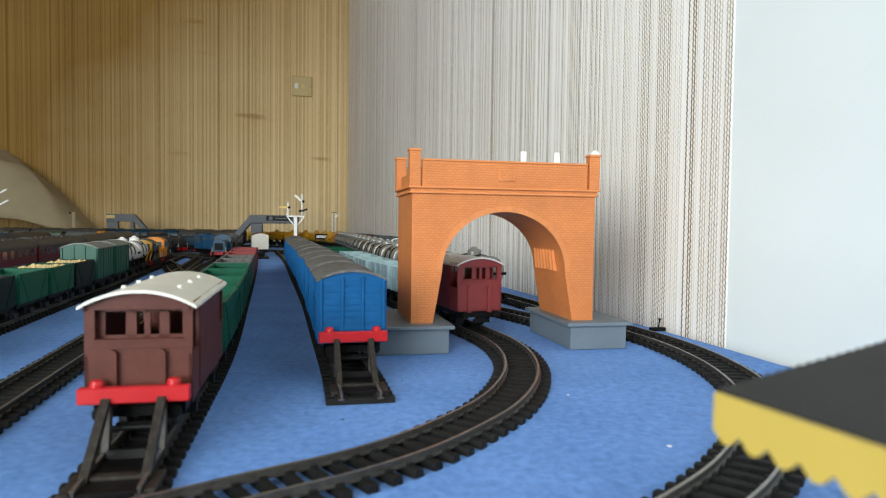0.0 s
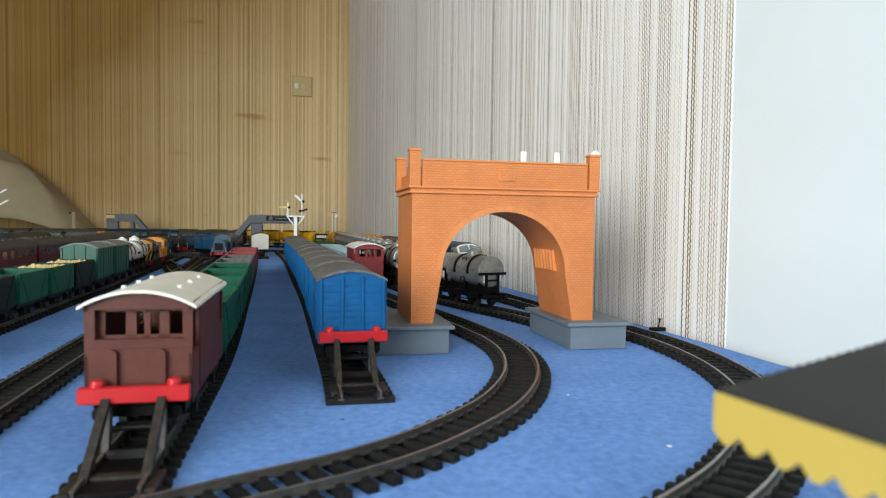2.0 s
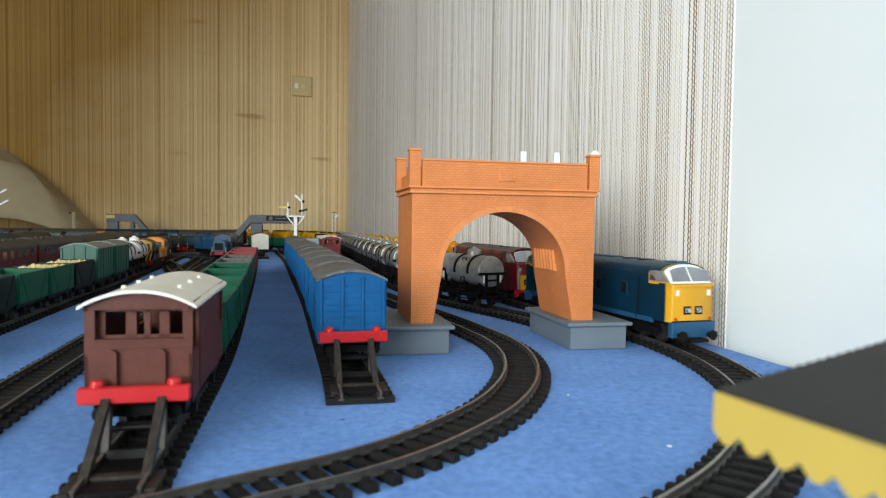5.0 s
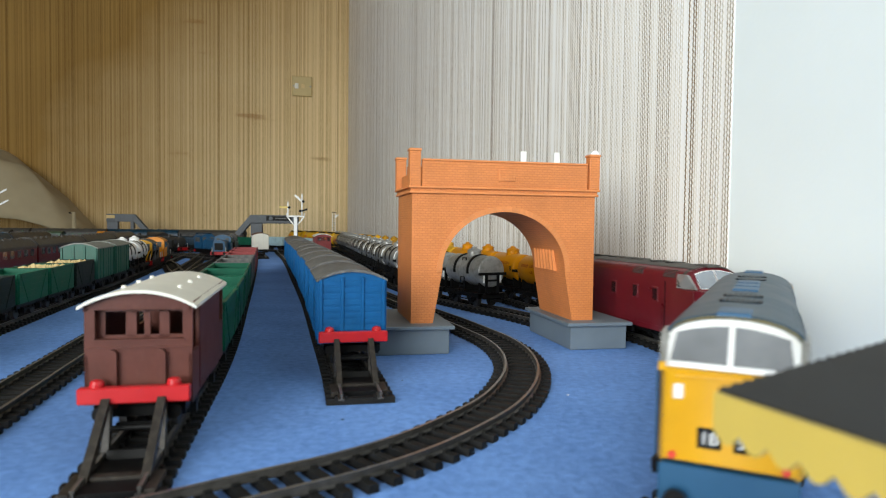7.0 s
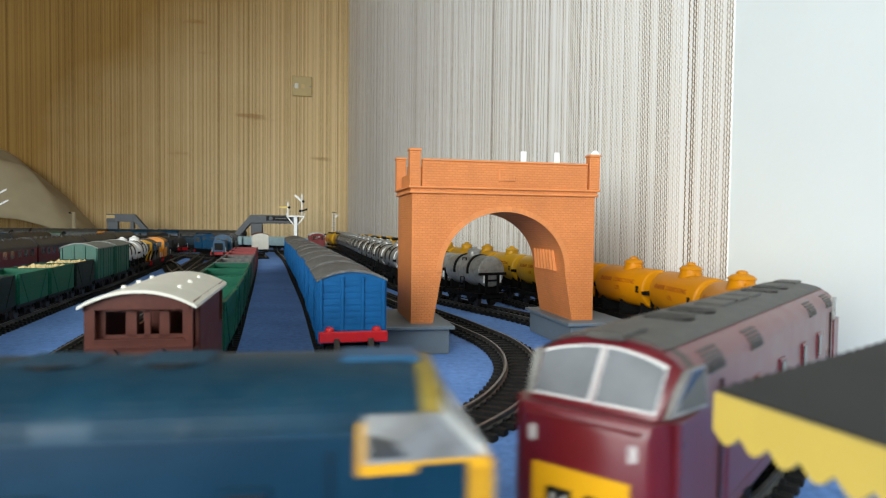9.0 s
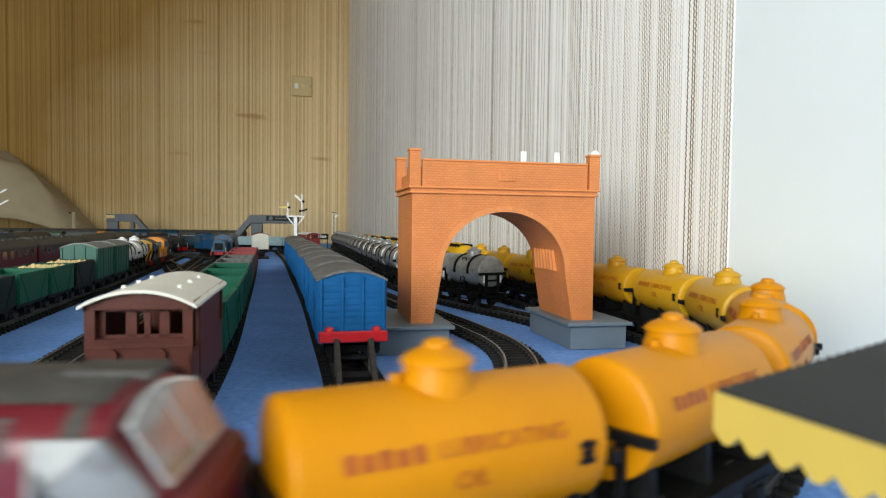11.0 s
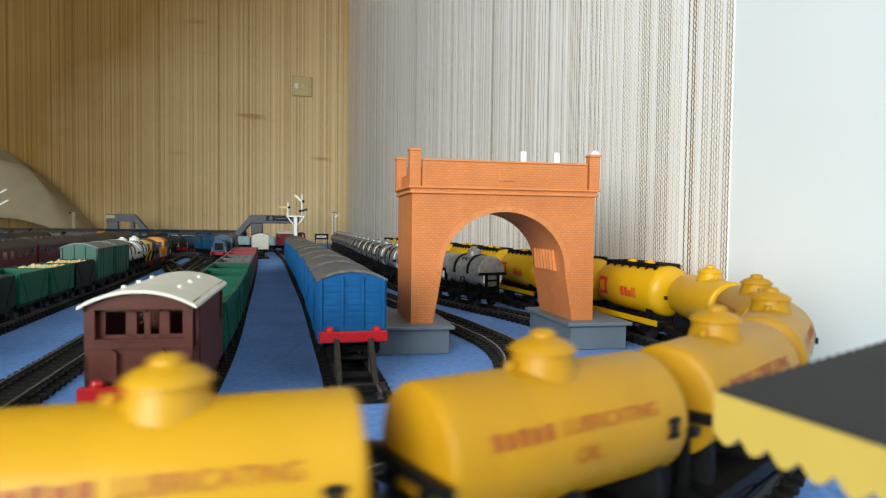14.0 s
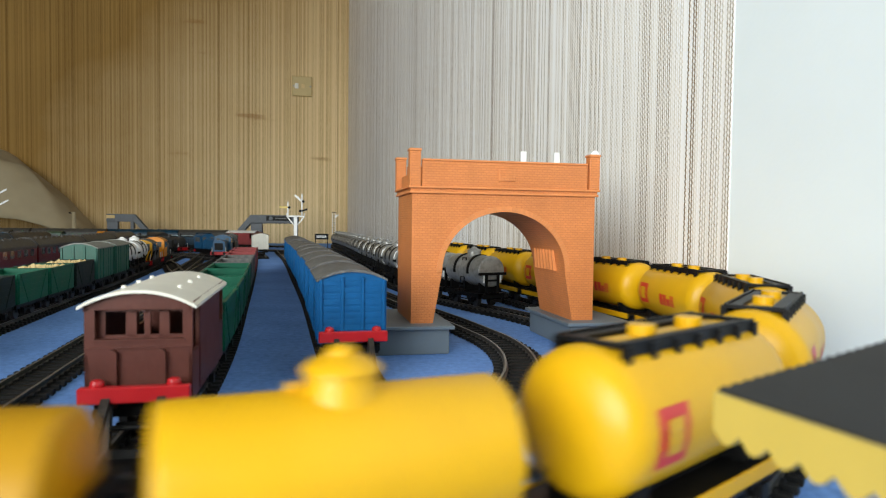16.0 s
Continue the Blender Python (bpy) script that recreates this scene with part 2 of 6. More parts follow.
LOCO_ROOF = plain("dusty_blue_grey_roof", (0.0015, 0.030, 0.058), 0.42, vary=0.2, scale=90, dirt=(0.030, 0.065, 0.085), dirt_amount=0.3, spec=0.28, dust=0.02)
DARK_ROOF = plain("dusty_dark_roof", (0.055, 0.052, 0.047), 0.5, vary=0.2, scale=90, dirt=(0.14, 0.13, 0.115), dirt_amount=0.35, spec=0.35)
GLASS_DARK = plain("coach_window", (0.10, 0.105, 0.105), 0.06, 0.0, 0.05, 30, coat=0.4, spec=0.5)
SCREEN = plain("reflecting_windscreen", (0.30, 0.32, 0.35), 0.10, 0.60, 0.25, 70, bump=0.25, grain=70, coat=0.3)
SIDE_GLASS = plain("cab_side_glass", (0.075, 0.075, 0.072), 0.15, 0.25, 0.25, 120, bump=0.2, grain=90)
SIDE_DARK = plain("side_window_glass", (0.018, 0.02, 0.022), 0.12, 0.0, 0.05, 30, spec=0.3)
OLIVE = plain("olive_brow_paint", (0.22, 0.16, 0.02), 0.5)
FADED = plain("faded_red_lettering", (0.30, 0.055, 0.003), 0.5, vary=0.3, scale=500)
BAR_RED = plain("red_lettering", (0.50, 0.10, 0.012), 0.5, vary=0.2, scale=400)
SIGN_RED = plain("red_marking", (0.62, 0.03, 0.02), 0.4, vary=0.05)
CREAM_SOCKET = plain("cream_socket_plastic", (0.50, 0.38, 0.17), 0.4, vary=0.04, scale=40)
CLOTH = plain("beige_cloth", (0.36, 0.295, 0.185), 0.9, vary=0.12, scale=9, bump=0.3, grain=500)
GREY_BRIDGE = plain("dark_grey_footbridge_plastic", (0.075, 0.085, 0.10), 0.5, vary=0.12, scale=80)
ORANGE = plain("orange_plastic", (0.78, 0.28, 0.01), 0.4, vary=0.05)
SAND = plain("sand_load", (0.62, 0.46, 0.22), 0.9, vary=0.1, scale=300, bump=0.5)
COAL = plain("coal_load", (0.02, 0.02, 0.022), 0.6, vary=0.4, scale=400, bump=0.8)


# ---- mesh helpers ----
def link(name, bm, mat, parent=None, label="", smooth=False, m=None):
    me = bpy.data.meshes.new(name)
    bm.normal_update()
    bm.to_mesh(me)
    bm.free()
    if smooth:
        me.polygons.foreach_set("use_smooth", [True] * len(me.polygons))
    for mt in (mat if isinstance(mat, (list, tuple)) else [mat]):
        me.materials.append(mt)
    ob = new(name, me)
    if parent:
        ob.parent = parent
    if m:
        ob.matrix_basis = m
    if label:
        tagged(ob, label)
    return ob


def part(name, bm, mat, parent, label="", smooth=False, m=None):
    return link(name, bm, mat, parent, label, smooth, m)


def thing(name, label, category, group="", m=None):
    ob = new(name)
    ob.empty_display_size = 0.01
    if m:
        ob.matrix_basis = m
    return tagged(ob, label, category, group)


def add_box(bm, x0, x1, y0, y1, z0, z1, bevel=0.0, mi=0):
    g = bmesh.ops.create_cube(bm, size=1.0)
    vs = g["verts"]
    for v in vs:
        v.co = Vector((x0 + (v.co.x + 0.5) * (x1 - x0), y0 + (v.co.y + 0.5) * (y1 - y0), z0 + (v.co.z + 0.5) * (z1 - z0)))
    es = list({e for v in vs for e in v.link_edges})
    fs = {f for v in vs for f in v.link_faces}
    for f in fs:
        f.material_index = mi
    if bevel:
        bmesh.ops.bevel(bm, geom=es, offset=bevel, segments=1, affect="EDGES")
    return vs


def box(x0, x1, y0, y1, z0, z1, bevel=0.0):
    bm = bmesh.new()
    add_box(bm, x0, x1, y0, y1, z0, z1, bevel)
    return bm


def add_prism(bm, pts, a0, a1, axis="x", mi=0):
    """A closed outline in the plane across axis, drawn out from a0 to a1. axis x: pts (y, z); axis y: pts (x, z); axis z: pts (x, y)."""
    def place(p, a):
        return {"x": (a, p[0], p[1]), "y": (p[0], a, p[1]), "z": (p[0], p[1], a)}[axis]
    lo = [bm.verts.new(place(p, a0)) for p in pts]
    hi = [bm.verts.new(place(p, a1)) for p in pts]
    fs = [bm.faces.new(lo), bm.faces.new(hi[::-1])]
    k = len(pts)
    for i in range(k):
        fs.append(bm.faces.new((lo[i], hi[i], hi[(i + 1) % k], lo[(i + 1) % k])))
    for f in fs:
        f.material_index = mi
    bmesh.ops.recalc_face_normals(bm, faces=fs)
    return fs


def prism(pts, a0, a1, axis="x"):
    bm = bmesh.new()
    add_prism(bm, pts, a0, a1, axis)
    return bm


def add_cyl(bm, p, q, r, r2=None, seg=16, mi=0):
    p, q = Vector(p), Vector(q)
    d = q - p
    m = Matrix.Translation((p + q) / 2) @ d.to_track_quat("Z", "Y").to_matrix().to_4x4()
    g = bmesh.ops.create_cone(bm, cap_ends=True, segments=seg, radius1=r, radius2=r if r2 is None else r2, depth=d.length, matrix=m)
    for v in g["verts"]:
        for f in v.link_faces:
            f.material_index = mi


def cyl(p, q, r, r2=None, seg=16):
    bm = bmesh.new()
    add_cyl(bm, p, q, r, r2, seg)
    return bm


def spin(profile, seg=28, axis="x"):
    """A turned body: profile of (along, radius)."""
    bm = bmesh.new()
    rings = []
    for a, r in profile:
        ring = []
        for i in range(seg):
            t = 2 * math.pi * i / seg
            c, s = r * math.cos(t), r * math.sin(t)
            ring.append(bm.verts.new((a, c, s) if axis == "x" else (c, s, a)))
        rings.append(ring)
    for r0, r1 in zip(rings, rings[1:]):
        for i in range(seg):
            bm.faces.new((r0[i], r0[(i + 1) % seg], r1[(i + 1) % seg], r1[i]))
    bm.faces.new(rings[0]), bm.faces.new(rings[-1])
    bmesh.ops.recalc_face_normals(bm, faces=bm.faces)
    return bm


def shade_by_angle(ob, deg=35):
    me = ob.data
    me.polygons.foreach_set("use_smooth", [True] * len(me.polygons))
    me.set_sharp_from_angle(angle=radians(deg))
    return ob


# ---- paths ----
class Path:
    """A smooth line through control points, walked by its length."""
    def __init__(self, pts, step=0.004):
        p = [Vector(q) for q in pts]
        d = [(q1 - q0).length for q0, q1 in zip(p, p[1:])]
        way = [(p[1] - p[0]) / d[0]]
        for i in range(1, len(p) - 1):
            way.append(((p[i] - p[i - 1]) / d[i - 1] * d[i] + (p[i + 1] - p[i]) / d[i] * d[i - 1]) / (d[i - 1] + d[i]))
        way.append((p[-1] - p[-2]) / d[-1])
        out = []
        for i in range(len(p) - 1):
            k = max(2, int(d[i] / step))
            for j in range(k):
                t = j / k
                out.append(p[i] * (1 + 2 * t) * (1 - t) ** 2 + way[i] * d[i] * t * (1 - t) ** 2 + p[i + 1] * t * t * (3 - 2 * t) + way[i + 1] * d[i] * t * t * (t - 1))
        out.append(p[-1])
        self.p = np.array([(v.x, v.y) for v in out])
        seg = np.hypot(*np.diff(self.p, axis=0).T)
        self.s = np.concatenate([[0], np.cumsum(seg)])
        self.length = float(self.s[-1])

    def at(self, s):
        return Vector((float(np.interp(s, self.s, self.p[:, 0])), float(np.interp(s, self.s, self.p[:, 1]))))

    def way(self, s):
        d = self.at(s + 0.004) - self.at(s - 0.004)
        return d.normalized()

    def near(self, x, y):
        return float(self.s[np.argmin((self.p[:, 0] - x) ** 2 + (self.p[:, 1] - y) ** 2)])

    def pose_at(self, s, wheelbase, z=0.0055):
        """The pose of a vehicle whose middle is at s and whose axles or bogies lie wheelbase apart on the line; its +x runs forward."""
        a, b = self.at(s - wheelbase / 2), self.at(s + wheelbase / 2)
        d = b - a
        c = (a + b) / 2
        return pose(c.x, c.y, z, 0, 0, math.degrees(math.atan2(d.y, d.x)))


RAIL_Z = 0.0055
RUN = 0.265   # how far the straights lean to the left per metre of distance


def straight(x, y, y1, slope=RUN):
    return [(x - slope * (yy - y), yy) for yy in np.linspace(y, y1, 5)]


def arc(cx, cy, r, a0, a1, k=8):
    return [(cx + r * math.cos(radians(a)), cy + r * math.sin(radians(a))) for a in np.linspace(a0, a1, k)]


# outer running line, driven from the far end towards the camera
LINE_A = Path([(-1.60, 1.95), (-1.20, 2.06), (-0.80, 2.14), (-0.55, 2.12), (-0.40, 1.99), (-0.30, 1.80), (-0.195, 1.50), (-0.068, 1.10), (0.020, 0.85), (0.080, 0.655), (0.121, 0.53),
               (0.1385, 0.475), (0.1485, 0.44), (0.1545, 0.40), (0.1557, 0.37), (0.154, 0.340), (0.147, 0.300), (0.132, 0.257), (0.1098, 0.221), (0.0896, 0.1943), (0.0736, 0.1774), (0.040, 0.1475), (0.004, 0.124), (-0.055, 0.101), (-0.133, 0.090), (-0.30, 0.098)])
# inner running line, driven away from the camera
LINE_B = Path([(-0.200, 0.118), (-0.135, 0.135), (-0.085, 0.160), (-0.050, 0.186), (-0.028, 0.2025), (-0.0105, 0.220), (0.0085, 0.2465), (0.0235, 0.273), (0.035, 0.305), (0.043, 0.345), (0.044, 0.388), (0.038, 0.428),
               (0.024, 0.472), (0.003, 0.530), (-0.030, 0.61), (-0.072, 0.72), (-0.123, 0.90), (-0.219, 1.25), (-0.292, 1.52), (-0.338, 1.66), (-0.41, 1.76), (-0.55, 1.82), (-0.80, 1.83), (-1.50, 1.66)])
LINE_C = Path([(0.100, 0.47), (0.088, 0.505), (0.066, 0.553), (0.036, 0.605), (0.0, 0.672), (-0.050, 0.80), (-0.115, 1.06), (-0.24, 1.60), (-0.345, 2.0)])
LINE_V = Path([(-0.035, 0.283), (-0.041, 0.31), (-0.075, 0.447), (-0.122, 0.632), (-0.187, 0.872), (-0.334, 1.404), (-0.43, 1.72)])
LINE_G = Path([(-0.0930, 0.178), (-0.0980, 0.20), (-0.129, 0.343), (-0.203, 0.628), (-0.361, 1.210), (-0.50, 1.70)])
LINE_H = Path([(-0.150, 0.120), (-0.214, 0.380), (-0.43, 1.20), (-0.52, 1.60)])
LINE_M = Path([(-0.42, 0.30), (-0.56, 0.82), (-0.69, 1.32), (-0.80, 1.70)])
LINE_N = Path([(-0.66, 0.55), (-0.78, 1.00), (-0.96, 1.68)])
LINE_O = Path([(-0.94, 0.85), (-1.07, 1.32), (-1.21, 1.85)])
LINE_T = Path([(-0.60, 1.725), (-0.85, 1.665), (-1.15, 1.60), (-1.55, 1.50)])
LINE_S = Path([(-0.62, 2.045), (-0.80, 2.055), (-1.20, 1.985), (-1.72, 1.855)])
LINE_Q = Path([(-0.395, 1.42), (-0.46, 1.60), (-0.56, 1.76)])
LINE_L = Path([(-0.225, 0.120), (-0.305, 0.395), (-0.40, 0.76), (-0.52, 1.20), (-0.63, 1.60)])


# ---- room ----
WALL_DIR = Vector((RUN, -1.0)).normalized()          # along the side wall, towards the camera
WALL_P = Vector((0.191, 0.436))
CORNER = WALL_P - WALL_DIR * 2.245


def wall(name, a, b, z0, z1, mat, thick=0.06, holes=(), label=""):
    """A wall whose inner face runs from a to b (the room on its left hand); holes (s0, s1, z0, z1) go through it."""
    a, b = Vector(a), Vector(b)
    d = b - a
    n = d.length
    bm = bmesh.new()
    xs = sorted({0.0, n, *(h[0] for h in holes), *(h[1] for h in holes)})
    zs = sorted({z0, z1, *(h[2] for h in holes), *(h[3] for h in holes)})
    for x0, x1 in zip(xs, xs[1:]):
        for q0, q1 in zip(zs, zs[1:]):
            if any(h[0] <= x0 and x1 <= h[1] and h[2] <= q0 and q1 <= h[3] for h in holes):
                continue
            add_box(bm, x0, x1, -thick, 0.0, q0, q1)
    bmesh.ops.remove_doubles(bm, verts=bm.verts, dist=1e-5)
    ob = link(name, bm, mat)
    ob.matrix_basis = pose(a.x, a.y, 0, 0, 0, math.degrees(math.atan2(d.y, d.x)))
    return tagged(ob, label, "wall", kind="structure")


FLOOR_Z, TOP_Z = -0.78, 1.62
END_DIR = Vector((-1.0, -RUN)).normalized()          # along the end wall, to the left
paper_end = WALL_P + WALL_DIR * 0.0
wall("wall_east", paper_end, CORNER, FLOOR_Z, TOP_Z, PAPER_SIDE, label="wall in off-white and brown woven string wallpaper")
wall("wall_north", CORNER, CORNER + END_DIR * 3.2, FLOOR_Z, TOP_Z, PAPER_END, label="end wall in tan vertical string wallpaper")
wall("wall_plain", (0.90, -1.60), paper_end + Vector((0.0006, 0.0)), FLOOR_Z, TOP_Z, WHITE_WALL, label="plain off-white painted wall panel beside the wallpaper")
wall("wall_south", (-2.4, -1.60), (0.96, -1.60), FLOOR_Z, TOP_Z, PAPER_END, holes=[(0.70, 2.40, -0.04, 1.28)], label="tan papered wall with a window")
far_left = CORNER + END_DIR * 3.2
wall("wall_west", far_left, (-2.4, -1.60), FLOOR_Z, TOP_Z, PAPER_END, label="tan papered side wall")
tagged(link("ceiling", box(-3.8, 1.2, -1.8, 3.2, TOP_Z, TOP_Z + 0.05), CEILING), "off-white painted ceiling", "ceiling", kind="structure")
tagged(link("floor", box(-3.8, 1.2, -1.8, 3.2, FLOOR_Z - 0.05, FLOOR_Z), CARPET), "brown carpeted room floor", "floor", kind="structure")


# ---- baseboard with its felt ----
def build_board():
    bm = bmesh.new()
    o = CORNER + END_DIR * 0.004 + WALL_DIR * 0.004
    e = WALL_P - Vector((0.004, 0))
    pts = [(o.x, o.y), (o.x + END_DIR.x * 2.6, o.y + END_DIR.y * 2.6), (-1.75, -0.25), (0.42, -0.25), (0.36, 0.0), (e.x + 0.012, 0.38), (e.x, e.y)]
    add_prism(bm, pts, -0.018, 0.0, "z")
    ob = tagged(link("baseboard", bm, FELT), "baseboard covered in blue felt", "baseboard", kind="structure")
    legs = box(-0.03, 0.03, -0.03, 0.03, FLOOR_Z, -0.018)
    first = part("leg", legs, SAND, ob, "plain wooden leg", m=pose(-1.3, 0.1, 0))
    for x, y in ((0.05, -0.1), (-0.5, 2.2), (-2.2, 1.8)):
        k = new("leg", first.data)
        k.parent, k.matrix_basis = ob, pose(x, y, 0)


build_board()


# ---- track ----
def rail_mesh(path, off, s0, s1):
    prof = [(-0.0014, 0.0026), (0.0014, 0.0026), (0.0014, 0.0031), (0.0004, 0.0034), (0.0004, 0.0045), (0.0006, 0.0048), (0.0006, 0.0055), (-0.0006, 0.0055), (-0.0006, 0.0048), (-0.0004, 0.0045), (-0.0004, 0.0034), (-0.0014, 0.0031)]
    verts, faces, mats = [], [], []
    k = max(2, int((s1 - s0) / 0.008))
    n = len(prof)
    for i in range(k + 1):
        s = s0 + (s1 - s0) * i / k
        c, d = path.at(s), path.way(s)
        nx, ny = -d.y, d.x
        for u, z in prof:
            verts.append((c.x + nx * (off + u), c.y + ny * (off + u), z))
        if i:
            b0, b1 = (i - 1) * n, i * n
            for j in range(n):
                faces.append((b0 + j, b0 + (j + 1) % n, b1 + (j + 1) % n, b1 + j))
                mats.append(1 if j == 6 else 0)
    faces += [tuple(range(n))[::-1], tuple(range(k * n, k * n + n))]
    mats += [0, 0]
    me = bpy.data.meshes.new("rail")
    me.from_pydata(verts, [], faces)
    me.materials.append(RAIL), me.materials.append(RAIL_TOP)
    me.polygons.foreach_set("material_index", mats)
    return me


def sleeper_bm():
    bm = bmesh.new()
    add_prism(bm, [(-0.0020, 0), (0.0020, 0), (0.0016, 0.0026), (-0.0016, 0.0026)], -0.0152, 0.0152, "y")
    for y in (-0.00865, 0.00865):      # chairs that hold the rails
        for e in (-0.0021, 0.0021):
            add_box(bm, -0.0012, 0.0012, y + e - 0.0007, y + e + 0.0007, 0.0024, 0.0036)
    return bm


SLEEPER_MESH = None


def track(path, label, near=(0, 0), pitch=0.0082, s0=0.0, s1=None):
    """A length of track; sleepers between the two lengths near are pieces of their own, the rest one mesh."""
    global SLEEPER_MESH
    s1 = path.length if s1 is None else s1
    ob = thing("railway_track", label, "railway track", "railway tracks")
    for off in (-0.00865, 0.00865):
        r = new("rail", rail_mesh(path, off, s0, s1))
        r.parent = ob
    if SLEEPER_MESH is None:
        t = link("sleeper", sleeper_bm(), SLEEPER)
        SLEEPER_MESH = t.data
        bpy.data.objects.remove(t)
    far_v, far_f = [], []
    base = [v.co.copy() for v in SLEEPER_MESH.vertices]
    polys = [tuple(p.vertices) for p in SLEEPER_MESH.polygons]
    s = s0 + pitch / 2
    while s < s1:
        c, d = path.at(s), path.way(s)
        m = pose(c.x, c.y, 0.0002, 0, 0, math.degrees(math.atan2(d.y, d.x)))
        if near[0] <= s <= near[1]:
            k = new("sleeper", SLEEPER_MESH)
            k.parent, k.matrix_basis = ob, m
        else:
            b = len(far_v)
            far_v += [tuple(m @ v) for v in base]
            far_f += [tuple(b + i for i in p) for p in polys]
        s += pitch
    if far_v:
        me = bpy.data.meshes.new("sleeper_run")
        me.from_pydata(far_v, [], far_f)
        me.materials.append(SLEEPER)
        k = tagged(new("sleeper_run", me), kind="stuff")
        k.parent = ob
    return ob


track(LINE_A, "curved model railway track with black sleepers by the wall", (LINE_A.near(0.02, 0.85), LINE_A.length))
track(LINE_B, "curved model railway track passing under the brick arch", (0, LINE_B.near(-0.072, 0.72)))
track(LINE_C, "siding of black sleepered track under silver tank wagons", (0, LINE_C.near(-0.05, 0.8)))
track(LINE_V, "siding track under blue vans, ending at a buffer stop", (0, 0.45))
track(LINE_G, "siding track ending at a red-beamed buffer stop", (0, 0.50))
track(LINE_H, "empty siding of black track on blue felt", (0, 0.60))
track(LINE_L, "siding track under a row of open wagons", (0.25, 0.55))
track(LINE_M, "siding track under maroon coaches")
track(LINE_N, "siding track under blue-grey coaches")
track(LINE_O, "siding track under dark locomotives")
for pts in ([(-0.345, 1.10), (-0.44, 1.30), (-0.62, 1.48), (-0.95, 1.60)], [(-0.395, 1.26), (-0.51, 1.46), (-0.74, 1.60), (-1.10, 1.70)], [(-0.40, 0.98), (-0.56, 1.28), (-0.80, 1.50), (-1.15, 1.62)], [(-0.375, 0.90), (-0.455, 1.17), (-0.545, 1.47), (-0.60, 1.65)], [(-0.345, 0.53), (-0.44, 0.90), (-0.60, 1.20), (-0.86, 1.46)]):
    track(Path(pts), "dark pointwork track in the yard throat")
track(LINE_Q, "short siding track by the footbridge")


# ---- running gear shared by wagons ----
def wheelset(parent, x, r=0.0062):
    for y in (-0.0085, 0.0085):
        bm = cyl((x, y - 0.0012, r), (x, y + 0.0012, r), r, seg=20)
        sgn = 1 if y > 0 else -1
        add_cyl(bm, (x, y - sgn * 0.0016, r), (x, y - sgn * 0.0009, r), r * 1.09, seg=20)
        add_cyl(bm, (x, y, r), (x, y + sgn * 0.0022, r), r * 0.25, seg=8)
        part("wheel", bm, STEEL, parent, "dark steel wheel")


def chassis(parent, length, wheelbase, width=0.029, top=0.0125, mat=None, hook=True):
    """Solebars, headstocks, axle guards, wheels, buffers and couplings of a four-wheeled wagon."""
    mat = mat or BLACK
    h, w = length / 2, width / 2
    bm = bmesh.new()
    for s in (-1, 1):
        add_box(bm, -h, h, s * w - s * 0.002, s * w, top - 0.0035, top)
        for x in (-wheelbase / 2, wheelbase / 2):      # W-irons with axleboxes and springs
            add_prism(bm, [(x - 0.0055, top - 0.003), (x + 0.0055, top - 0.003), (x + 0.002, 0.0045), (x - 0.002, 0.0045)], s * w - s * 0.0025, s * w - s * 0.0010, "y")
            add_box(bm, x - 0.002, x + 0.002, s * w - s * 0.001, s * (w + 0.0012), 0.0045, 0.0085)
            add_box(bm, x - 0.006, x + 0.006, s * w - s * 0.001, s * (w + 0.0005), 0.0088, 0.0098)
        add_prism(bm, [(-wheelbase / 2 + 0.007, 0.006), (wheelbase / 2 - 0.007, 0.006), (wheelbase / 2 - 0.007, 0.0068), (-wheelbase / 2 + 0.007, 0.0068)], s * w - s * 0.0015, s * w - s * 0.0005, "y")
    for s in (-1, 1):
        add_box(bm, s * h - s * 0.002, s * h, -w, w, top - 0.0042, top)
    add_box(bm, -h, h, -w + 0.001, w - 0.001, top - 0.001, top)
    part("underframe", bm, mat, parent)
    for x in (-wheelbase / 2, wheelbase / 2):
        wheelset(parent, x)
    for s in (-1, 1):
        for y in (-0.0115, 0.0115):
            b = cyl((s * h, y, top - 0.002), (s * (h + 0.0035), y, top - 0.002), 0.0012, seg=10)
            add_cyl(b, (s * (h + 0.0035), y, top - 0.002), (s * (h + 0.0048), y, top - 0.002), 0.0026, 0.0024, seg=12)
            part("buffer", b, mat, parent)
        if hook:
            c = box(s * h - 0.004, s * h + 0.004, -0.0012, 0.0012, 0.0058, 0.0072)
            add_box(c, s * h + s * 0.004, s * h + s * 0.0055, -0.0062, 0.0062, 0.0052, 0.0078)
            part("coupling", c, BLACK, parent)


def arc_pts(w, z0, rise, k=10):
    """Points of a low arch from -w to w."""
    r = (w * w + rise * rise) / (2 * rise)
    a = math.asin(min(1, w / r))
    return [(r * math.sin(t), z0 + rise - r + r * math.cos(t)) for t in np.linspace(-a, a, k)]


def roof_bm(length, w, z0, rise, thick=0.0012):
    o = arc_pts(w, z0, rise, 14)
    i = [(y, z - thick) for y, z in o]
    bm = bmesh.new()
    add_prism(bm, o + i[::-1], -length / 2, length / 2, "x")
    return bm


